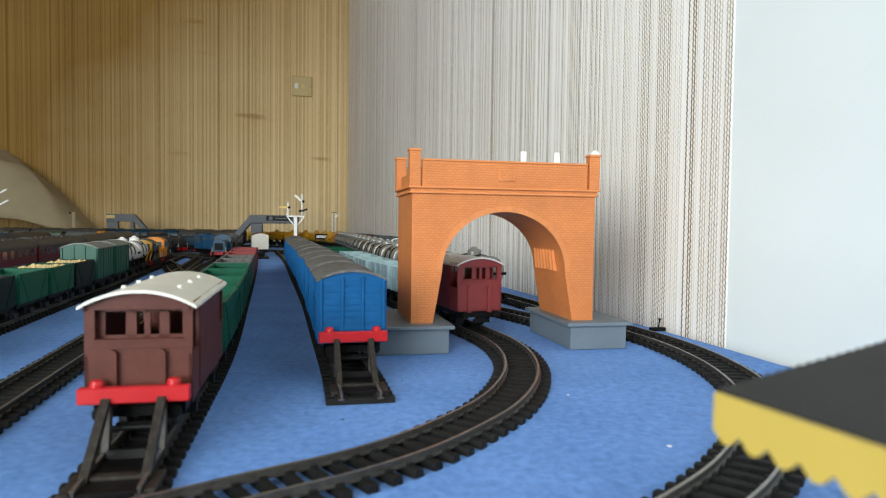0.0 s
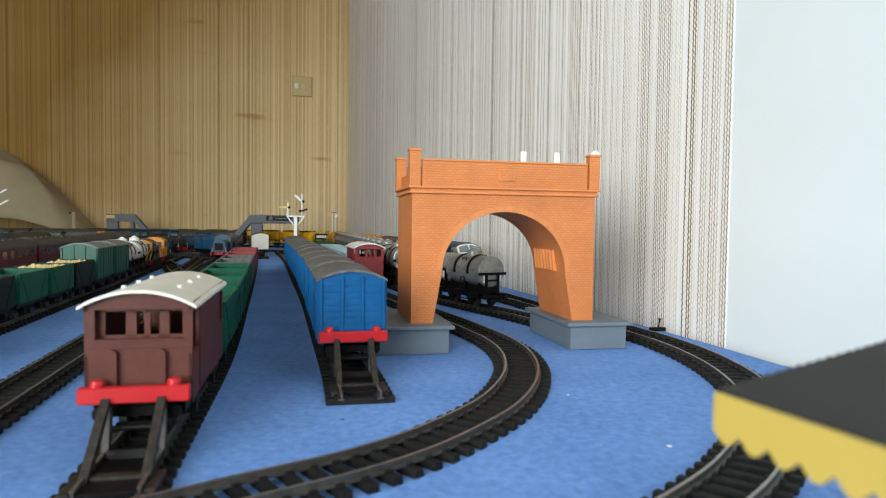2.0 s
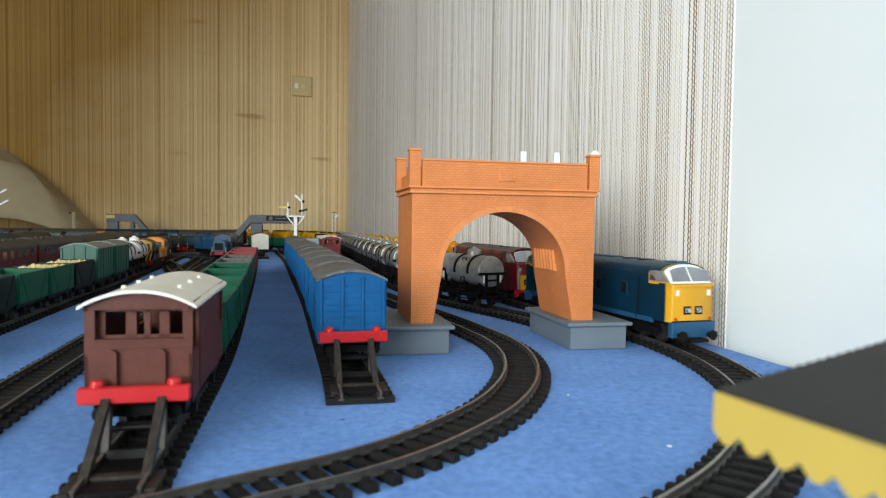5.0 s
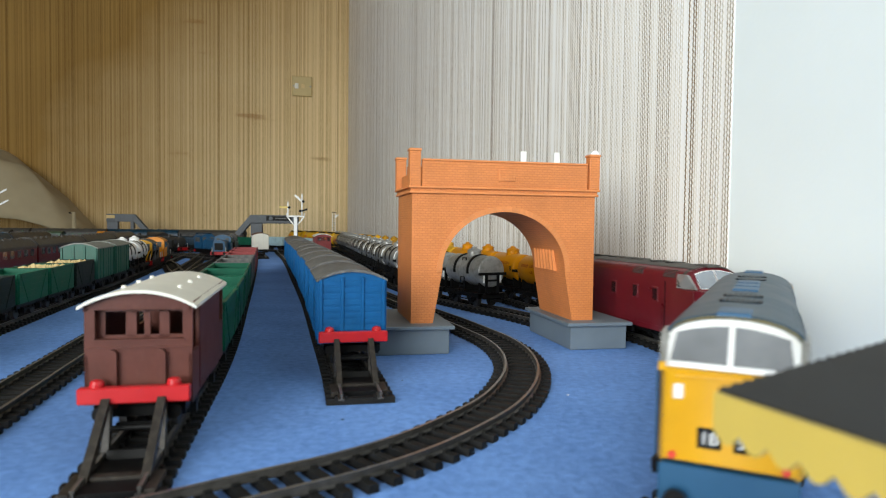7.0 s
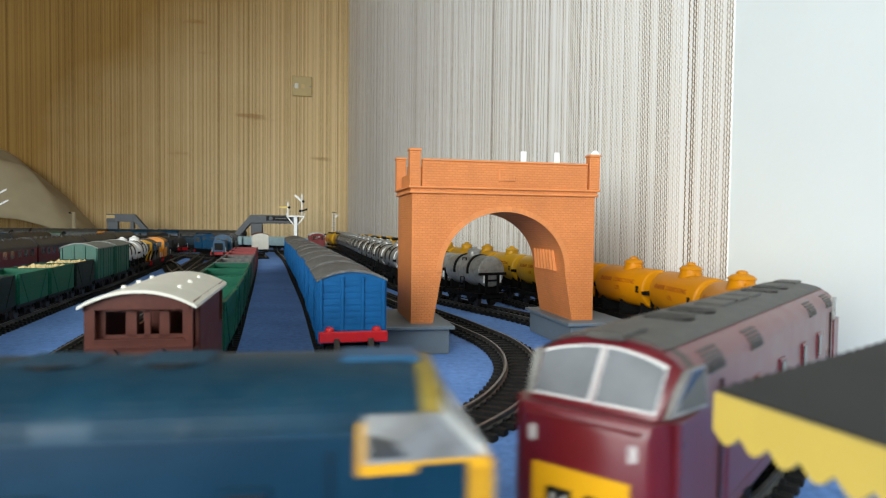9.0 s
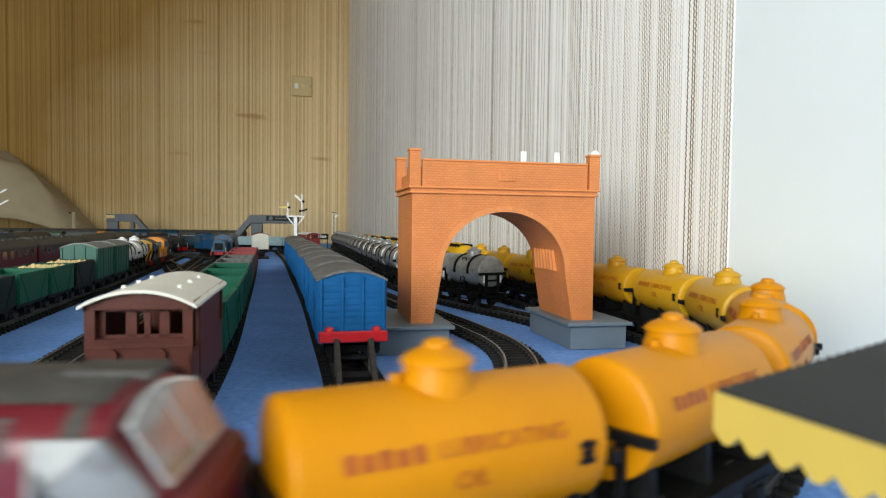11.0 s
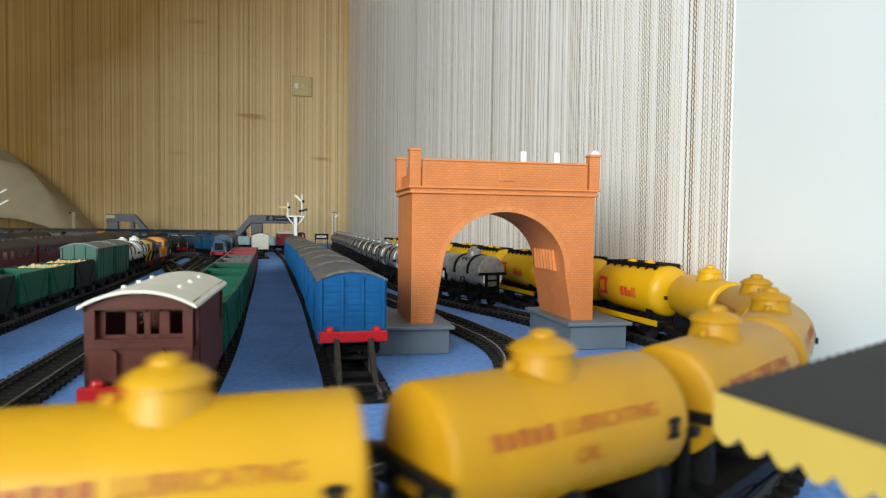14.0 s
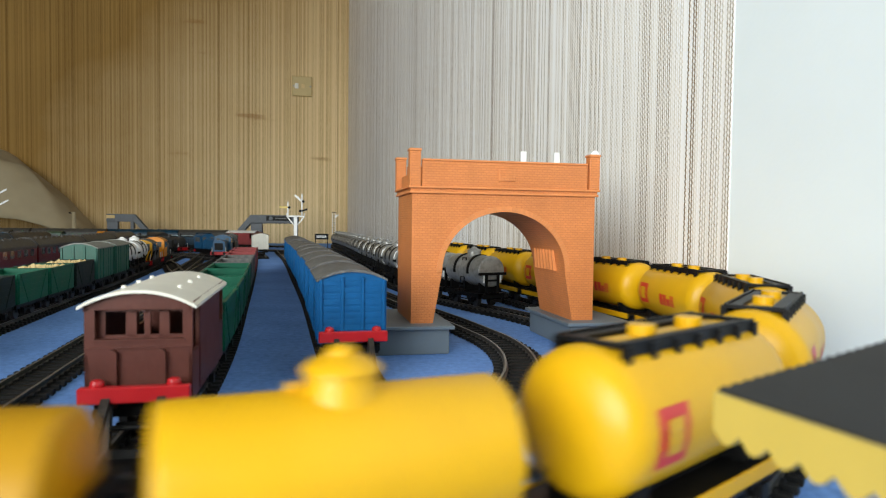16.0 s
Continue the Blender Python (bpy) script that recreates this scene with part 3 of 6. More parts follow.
# ---- wagons ----
def brake_van(name, label, mat, roof_mat, m, group=""):
    """A brake van with an open veranda at both ends."""
    ob = thing(name, label, "railway wagon", group, m)
    L, w, z0, ze = 0.082, 0.0170, 0.0130, 0.0472
    chassis(ob, 0.080, 0.046)
    b = bmesh.new()
    h = L / 2
    # sides, low on the verandas
    for s in (-1, 1):
        add_box(b, -h + 0.014, h - 0.014, s * w, s * (w - 0.0012), z0, ze)
        for x in (-h, h - 0.0145):
            add_box(b, x, x + 0.0145, s * w, s * (w - 0.0012), z0, z0 + 0.0165)
            add_box(b, x, x + 0.0145, s * (w + 0.0003), s * (w - 0.0012), ze - 0.003, ze)
    add_box(b, -h, h, -w, w, z0 - 0.0002, z0 + 0.001)
    body = part("body", b, mat, ob)
    for s in (-1, 1):
        xs = np.linspace(-h + 0.0145, h - 0.0145, 15)
        for x, x2 in zip(xs, xs[1:]):
            part("plank", box(x + 0.0002, x2 - 0.0002, s * w - 0.0003, s * w + 0.0003, z0 + 0.001, ze - 0.003), mat, body)
    for s in (-1, 1):
        e = bmesh.new()
        x0, x1 = sorted((s * h, s * (h - 0.0013)))
        zs, zt = z0 + 0.0218, ze - 0.0025              # the opening's sill and head
        add_box(e, x0, x1, -w, w, z0, zs)
        arch = arc_pts(w, ze - 0.0012, 0.0044, 12)
        add_prism(e, [(-w, zt), *arch, (w, zt)], x0, x1, "x")
        add_box(e, x0, x1, -w, -w + 0.0032, zs, zt)
        add_box(e, x0, x1, w - 0.0032, w, zs, zt)
        f0, f1 = sorted((s * h, s * (h + 0.0006)))
        part("sill", box(f0, f1, -w + 0.0026, w - 0.0026, zs - 0.0008, zs), mat, ob)
        part("rail_strip", box(f0, f1, -w, w, zs - 0.0032, zs - 0.0026), mat, ob)
        part("end_wall", e, mat, ob)
        for y in (0.0081, -0.0072):
            pbm = bmesh.new()
            g0, g1 = sorted((s * h, s * (h + 0.0019)))
            add_prism(pbm, [(y - 0.0015, z0 - 0.001), (y + 0.0015, z0 - 0.001), (y + 0.0014, zs - 0.0045), (y + 0.0006, zs - 0.0034), (y - 0.0006, zs - 0.0034), (y - 0.0014, zs - 0.0045)], g0, g1, "x")
            part("stanchion", pbm, mat, ob)
        # inner bulkhead with its windows and door posts
        bb = bmesh.new()
        c0, c1 = sorted((s * (h - 0.0030), s * (h - 0.0040)))
        add_box(bb, c0, c1, -w + 0.0012, w - 0.0012, z0, zs + 0.001)
        add_box(bb, c0, c1, -w + 0.0012, w - 0.0012, zt - 0.001, ze)
        for y, dy in ((0.0132, 0.0019), (0.0032, 0.0017), (-0.0019, 0.00095), (-0.0074, 0.0016), (-0.0152, 0.0007)):
            add_box(bb, c0, c1, y - dy, y + dy, zs, zt)
        part("bulkhead", bb, mat, ob)
    r = part("roof", roof_bm(L + 0.005, w + 0.0016, ze - 0.0010, 0.0054, 0.0011), roof_mat, ob, "pale curved roof")
    shade_by_angle(r)
    for x in (-0.022, 0.0, 0.022):
        for y in (-0.0095, 0.0095):
            part("roof_vent", cyl((x, y, ze + 0.0022), (x, y, ze + 0.0040), 0.0012, 0.0008, 10), roof_mat, ob)
    return ob


def box_van(name, label, mat, roof_mat, m, group="", L=0.0705):
    ob = thing(name, label, "railway wagon", group, m)
    w, z0, ze, h = 0.0168, 0.0130, 0.0455, L / 2
    chassis(ob, L - 0.001, 0.040)
    b = bmesh.new()
    add_prism(b, [(-w, z0), *arc_pts(w, ze, 0.0042, 12), (w, z0)], -h, h, "x")
    for s in (-1, 1):
        for z in np.arange(z0 + 0.0035, ze, 0.0033):          # plank edges
            add_box(b, s * (h + 0.0002) - 0.0002, s * (h + 0.0002) + 0.0002, -w + 0.0004, w - 0.0004, z, z + 0.0022)
            add_box(b, -h + 0.0004, h - 0.0004, s * w - 0.0002, s * w + 0.0002, z, z + 0.0024)
    part("body", b, mat, ob)
    for s in (-1, 1):
        for y in (-w + 0.0008, -0.0052, 0.0052, w - 0.0008):  # end posts
            part("end_post", box(s * (h + 0.0005) - 0.0008, s * (h + 0.0005) + 0.0008, y - 0.0008, y + 0.0008, z0, ze + 0.0022 - abs(y) * 0.12, 0.0002), mat, ob)
        d = box(-0.009, 0.009, s * w - 0.0007, s * w + 0.0007, z0 + 0.001, ze - 0.001, 0.0002)
        add_box(d, -0.0006, 0.0006, s * w - 0.001, s * w + 0.001, z0 + 0.001, ze - 0.001)
        add_box(d, -0.009, 0.009, s * w - 0.001, s * w + 0.001, z0 + 0.012, z0 + 0.0135)
        part("door", d, mat, ob)
        for x in (-h + 0.0006, -0.022, -0.0105, 0.0105, 0.022, h - 0.0006):
            part("side_post", box(x - 0.0006, x + 0.0006, s * w - 0.0009, s * w + 0.0009, z0, ze, 0.0002), mat, ob)
    r = part("roof", roof_bm(L + 0.0022, w + 0.0014, ze + 0.0002, 0.0050, 0.0010), roof_mat, ob, "grimy grey curved roof")
    shade_by_angle(r)
    for x in (-h - 0.0004, h + 0.0004):
        k = part("roof_strip", roof_bm(0.0009, w + 0.0013, ze + 0.0004, 0.0052, 0.0008), roof_mat, ob)
        k.matrix_basis = pose(x, 0, 0)
    return ob


def open_wagon(name, label, mat, m, group="", L=0.070, height=0.0155, load=None, braces=True):
    ob = thing(name, label, "railway wagon", group, m)
    w, z0, h = 0.0160, 0.0125, L / 2
    ze = z0 + height
    chassis(ob, L - 0.001, 0.039 if L > 0.065 else 0.034)
    part("floor", box(-h, h, -w, w, z0 - 0.0003, z0 + 0.001), mat, ob)
    n = 5
    for s in (-1, 1):
        b = box(-h, h, s * w - 0.0006, s * w + 0.0006, z0, ze, 0.0002)
        sd = part("side", b, mat, ob)
        for i in range(n):
            z = z0 + height * i / n
            part("plank", box(-h + 0.0003, h - 0.0003, s * w - 0.0009, s * w + 0.0009, z + 0.0003, z + height / n - 0.0003), mat, sd)
        e = box(s * h - 0.0006, s * h + 0.0006, -w, w, z0, ze, 0.0002)
        ed = part("end", e, mat, ob)
        for i in range(n):
            z = z0 + height * i / n
            part("plank", box(s * h - 0.0009, s * h + 0.0009, -w + 0.0003, w - 0.0003, z + 0.0003, z + height / n - 0.0003), mat, ed)
        for y in (-0.0065, 0.0065):
            part("end_post", box(s * (h + 0.001) - 0.0006, s * (h + 0.001) + 0.0006, y - 0.0008, y + 0.0008, z0 - 0.002, ze), mat, ob)
        for x in (-h + 0.0009, -0.010, 0.010, h - 0.0009):
            part("side_post", box(x - 0.0007, x + 0.0007, s * w - 0.0007, s * w + 0.0016, z0, ze + 0.0002), mat, ob)
        if braces:
            for q in (-1, 1):
                part("brace", prism([(q * 0.012, z0), (q * 0.0138, z0), (q * (h - 0.002), ze), (q * (h - 0.0038), ze)], s * w, s * (w + 0.0013), "y"), mat, ob)
    if load:
        random.seed(len(name) * 7 + 3)
        bm = bmesh.new()
        for i in range(110):
            x, y = random.uniform(-h + 0.004, h - 0.004), random.uniform(-w + 0.004, w - 0.004)
            r = random.uniform(0.0014, 0.0026)
            g = bmesh.ops.create_icosphere(bm, subdivisions=1, radius=r)
            for v in g["verts"]:
                v.co = v.co * random.uniform(0.8, 1.2) + Vector((x, y, ze - 0.002 + random.uniform(-0.001, 0.001)))
        add_box(bm, -h + 0.001, h - 0.001, -w + 0.001, w - 0.001, z0 + 0.0015, ze - 0.002)
        part("load", bm, load, ob, "heaped load")
    return ob


def tank_wagon(name, label, mat, m, group="", L=0.0715, r=0.0137, ladder=False, bars=False, frame_mat=None, white_end=False):
    ob = thing(name, label, "railway wagon", group, m)
    h = L / 2
    chassis(ob, L, 0.040 if L > 0.07 else 0.036, mat=frame_mat)
    zc = 0.0125 + 0.0056 + r
    hb = h - 0.0015
    prof = [(-hb, 0.002), (-hb + 0.0002, r * 0.5), (-hb + 0.0006, r * 0.86), (-hb + 0.0009, r * 0.95), (-hb + 0.0014, r * 0.99), (-hb + 0.0020, r)]
    prof += [(-x, q) for x, q in prof[::-1]]
    t = part("barrel", spin(prof, 40), mat, ob, m=pose(0, 0, zc))
    shade_by_angle(t, 40)
    d = part("dome", spin([(zc + r - 0.0026, 0.0076), (zc + r + 0.0004, 0.0069), (zc + r + 0.0012, 0.0065), (zc + r + 0.0030, 0.0064), (zc + r + 0.0032, 0.0071), (zc + r + 0.0038, 0.0069), (zc + r + 0.0050, 0.0054), (zc + r + 0.0058, 0.0034), (zc + r + 0.0060, 0.0028), (zc + r + 0.0069, 0.0027), (zc + r + 0.0075, 0.0018), (zc + r + 0.0077, 0.0004)], 28, "z"), mat, ob)
    shade_by_angle(d)
    part("valve", cyl((0.0085, 0, zc + r - 0.0006), (0.0085, 0, zc + r + 0.0016), 0.0011, seg=10), mat, ob)
    for x in (-hb + 0.006, 0.0, hb - 0.006):
        part("cradle", prism([(-0.0105, 0.0122), (0.0105, 0.0122), (0.0098, zc - 0.006), (0, zc - r + 0.0006), (-0.0098, zc - 0.006)], x - 0.0014, x + 0.0014, "x"), frame_mat or BLACK, ob)
    for s in (-1, 1):          # timber baulk and posts that hold the barrel's ends
        e = box(s * (hb + 0.0010) - 0.0009, s * (hb + 0.0010) + 0.0013, -0.0146, 0.0146, zc - 0.0030, zc - 0.0006, 0.0002)
        for y in (-0.0062, 0.0062):
            add_box(e, s * (hb + 0.0007) - 0.0006, s * (hb + 0.0007) + 0.0008, y - 0.0011, y + 0.0011, 0.0118, zc - 0.001)
        add_box(e, s * (hb + 0.0007) - 0.0006, s * (hb + 0.0007) + 0.0008, -0.0062, 0.0062, zc - 0.0088, zc - 0.0070)
        part("end_stay", e, BLACK, ob, "black end stay")
        if white_end:
            for y in (-0.009, 0.009):
                part("white_strip", box(s * (hb + 0.0005) - 0.0004, s * (hb + 0.0005) + 0.0006, y - 0.0007, y + 0.0007, zc - 0.010, zc - 0.003), WHITE, ob)
    if ladder:
        for x in (-0.012, 0.012):
            bm = bmesh.new()
            a = [(math.sin(q) * (r + 0.0009), math.cos(q) * (r + 0.0009)) for q in np.linspace(-1.75, 1.75, 20)]
            b = [(math.sin(q) * (r + 0.0002), math.cos(q) * (r + 0.0002)) for q in np.linspace(1.75, -1.75, 20)]
            add_prism(bm, a + b, x - 0.0016, x + 0.0016, "x")
            part("strap", bm, BLACK, ob, "black strap", m=pose(0, 0, zc))
        for s in (-1, 1):
            bm = bmesh.new()
            for x in (-0.0032, 0.0032):
                add_cyl(bm, (x, s * 0.0142, 0.012), (x, s * 0.0105, zc + r * 0.83), 0.0005, seg=6)
            for k in range(8):
                f = k / 7
                y, z = s * (0.0142 - 0.0037 * f), 0.013 + (zc + r * 0.80 - 0.013) * f
                add_cyl(bm, (-0.0032, y, z), (0.0032, y, z), 0.0004, seg=6)
            part("ladder", bm, BLACK, ob, "black ladder")
    if bars:
        for s in (-1, 1):
            for k in range(5):
                x = -s * (-0.0215 + k * 0.0030)
                part("lettering", bar_on_barrel(x - 0.0010, x + 0.0010, 0.0031, r, s, 0.0026 if k % 2 else 0.0029), FADED, ob, "faded red mark", m=pose(0, 0, zc))
            for word, x, z, size in (("LUBRICATING", 0.0075, 0.0046, 0.0042), ("OIL", 0.0005, -0.0010, 0.0044)):
                a = math.asin(z / r)
                text_part(word, size, ob, FADED, pose(0, 0, zc) @ pose(-s * x, s * (r + 0.0001) * math.cos(a), (r + 0.0001) * math.sin(a), 0, 0, 180 if s > 0 else 0) @ pose(0, 0, 0, 90 - math.degrees(a), 0, 0), "lettering")
            xm = -s * (hb - 0.0062)
            for dx, z, tall in ((0.0009, -0.0024, 0.0048), (0.0020, -0.0022, 0.0013), (0.0020, 0.0008, 0.0013), (0.0016, -0.0006, 0.0011)):
                part("marking", bar_on_barrel(xm - dx, xm + dx, z, r, s, tall), BLACK, ob, "black placard", m=pose(0, 0, zc))
    return ob


def bar_on_barrel(x0, x1, z, r, s, tall):
    """A flat mark that follows the barrel's side."""
    bm = bmesh.new()
    a0, a1 = math.asin(max(-0.99, min(0.99, z / r))), math.asin(max(-0.99, min(0.99, (z + tall) / r)))
    rr = r + 0.00025
    rows = [[bm.verts.new((x, s * rr * math.cos(a), rr * math.sin(a))) for a in np.linspace(a0, a1, 4)] for x in (x0, x1)]
    for i in range(3):
        bm.faces.new((rows[0][i], rows[1][i], rows[1][i + 1], rows[0][i + 1]))
    bmesh.ops.recalc_face_normals(bm, faces=bm.faces)
    return bm


def bogie(parent, x, wheelbase=0.024, axles=2, mat=None):
    bm = bmesh.new()
    for s in (-1, 1):
        add_prism(bm, [(-wheelbase / 2 - 0.006, 0.0065), (-wheelbase / 2 - 0.006, 0.0095), (-0.004, 0.0115), (0.004, 0.0115), (wheelbase / 2 + 0.006, 0.0095), (wheelbase / 2 + 0.006, 0.0065), (0.006, 0.005), (-0.006, 0.005)], s * 0.0125, s * 0.0142, "y")
        for i in range(axles):
            xx = -wheelbase / 2 + wheelbase * i / (axles - 1)
            add_box(bm, xx - 0.0022, xx + 0.0022, s * 0.0142, s * 0.0155, 0.004, 0.0088)
    add_box(bm, -0.005, 0.005, -0.0125, 0.0125, 0.006, 0.011)
    ob = link("bogie", bm, mat or BLACK, parent)
    ob.matrix_basis = pose(x, 0, 0)
    for i in range(axles):
        wheelset(ob, -wheelbase / 2 + wheelbase * i / (axles - 1), 0.0064)
    return ob


def long_tanker(name, label, m, group="", L=0.0865, r=0.0170):
    """A long two-axle tank wagon with a black walkway on top and a yellow solebar."""
    ob = thing(name, label, "railway wagon", group, m)
    h = L / 2
    zc = 0.0120 + r + 0.0030
    chassis(ob, L - 0.002, 0.050)
    bm = box(-h + 0.001, h - 0.001, -0.004, 0.004, 0.0095, 0.0135)
    for s in (-1, 1):
        add_box(bm, s * h - 0.0015, s * h + 0.0015, -0.0150, 0.0150, 0.0085, 0.0130)
        add_box(bm, s * (h - 0.008) - 0.007, s * (h - 0.008) + 0.007, -0.0135, 0.0135, 0.0118, 0.0133)
    part("stretcher", bm, BLACK, ob)
    for s in (-1, 1):
        part("solebar", box(-h + 0.002, h - 0.002, s * 0.0148 - 0.0005, s * 0.0148 + 0.0006, 0.0100, 0.0138, 0.0002), YELLOW_NEW, ob, "yellow solebar")
    hb = h - 0.004
    prof = [(-hb - 0.0005, 0.002), (-hb, r * 0.45), (-hb + 0.0016, r * 0.78), (-hb + 0.0042, r * 0.95), (-hb + 0.0075, r)]
    prof += [(-x, q) for x, q in prof[::-1]]
    shade_by_angle(part("barrel", spin(prof, 48), YELLOW_NEW, ob, m=pose(0, 0, zc)), 40)
    for s in (-1, 1):
        part("saddle", prism([(-0.011, 0.0128), (0.011, 0.0128), (0.0125, zc - 0.008), (0, zc - r + 0.0004), (-0.0125, zc - 0.008)], s * (hb - 0.012) - 0.003, s * (hb - 0.012) + 0.003, "x"), BLACK, ob)
    w = bmesh.new()
    for s in (-1, 1):
        add_box(w, -0.030, 0.030, s * 0.0062 - 0.0017, s * 0.0062 + 0.0017, zc + r - 0.0004, zc + r + 0.0006)
        add_box(w, -0.031, 0.031, s * 0.0086 - 0.0004, s * 0.0086 + 0.0004, zc + r - 0.0018, zc + r + 0.0012)
        for x in np.linspace(-0.030, 0.030, 7):
            add_box(w, x - 0.0008, x + 0.0008, s * 0.0090 - 0.001, s * 0.0090 + 0.001, zc + r - 0.005, zc + r + 0.0004)
    for x in (-0.030, 0.030):
        add_box(w, x - 0.001, x + 0.001, -0.0085, 0.0085, zc + r - 0.0002, zc + r + 0.0010)
    part("walkway", w, BLACK, ob, "black top walkway")
    for x in (-0.012, 0.010):
        part("hatch", cyl((x, 0, zc + r - 0.001), (x, 0, zc + r + 0.0024), 0.0034, seg=16), YELLOW_NEW, ob)
    for s in (-1, 1):
        for x0, x1, z, tall, mt in ((-0.030, -0.018, -0.0068, 0.0125, SIGN_RED), (-0.0272, -0.0208, -0.0042, 0.0075, YELLOW_NEW), (0.000, 0.0042, -0.0055, 0.0066, SIGN_RED), (0.0052, 0.0090, -0.0055, 0.0066, SIGN_RED), (0.0100, 0.0134, -0.0055, 0.0044, SIGN_RED), (0.0144, 0.0160, -0.0055, 0.0066, SIGN_RED), (0.0170, 0.0186, -0.0055, 0.0066, SIGN_RED)):
            part("emblem" if x0 < 0 else "lettering", bar_on_barrel(-x0 * s, -x1 * s, z, r + (0.0003 if mt is YELLOW_NEW else 0), s, tall), mt, ob, "red marking" if mt is SIGN_RED else "", m=pose(0, 0, zc))
    return ob


# ---- locomotives ----
def section(w, z0, zs, zt, k=9):
    """Half-open outline of a body: bottom, upright side to zs, roof arch to zt, and down again."""
    return [(-w, z0), (-w * 1.01, (z0 + zs) / 2), *[(-w * math.cos(t), zs + (zt - zs) * math.sin(t) ** 0.8) for t in np.linspace(0.0, math.pi, k)], (w * 1.01, (z0 + zs) / 2), (w, z0)]


def loft(rows, mats=None, cap=True):
    bm = bmesh.new()
    rings = [[bm.verts.new((x, y, z)) for y, z in pts] for x, pts in rows]
    for a, b in zip(rings, rings[1:]):
        for i in range(len(a) - 1):
            f = bm.faces.new((a[i], a[i + 1], b[i + 1], b[i]))
            if mats:
                f.material_index = mats(i, len(a))
    if cap:
        bm.faces.new(rings[0]), bm.faces.new(rings[-1])
    bmesh.ops.recalc_face_normals(bm, faces=bm.faces)
    return bm


def quad_panel(bm, a, b, c, d, out, thick=0.0005, mi=0):
    """A thin plate on four corners, standing proud by out."""
    a, b, c, d = (Vector(p) for p in (a, b, c, d))
    n = (b - a).cross(d - a).normalized()
    lo = [bm.verts.new(p - n * thick) for p in (a, b, c, d)]
    hi = [bm.verts.new(p + n * out) for p in (a, b, c, d)]
    fs = [bm.faces.new(hi), bm.faces.new(lo[::-1])] + [bm.faces.new((lo[i], lo[(i + 1) % 4], hi[(i + 1) % 4], hi[i])) for i in range(4)]
    for f in fs:
        f.material_index = mi


def text_part(body, size, parent, mat, m, name="number"):
    cu = bpy.data.curves.new(name, "FONT")
    cu.body, cu.size, cu.align_x, cu.align_y, cu.extrude = body, size, "CENTER", "CENTER", 0.00006
    tmp = new("t", cu)
    me = bpy.data.meshes.new_from_object(tmp.evaluated_get(bpy.context.evaluated_depsgraph_get()))
    bpy.data.objects.remove(tmp)
    me.materials.clear()
    me.materials.append(mat)
    ob = new(name, me)
    ob.parent, ob.matrix_basis = parent, m
    return ob


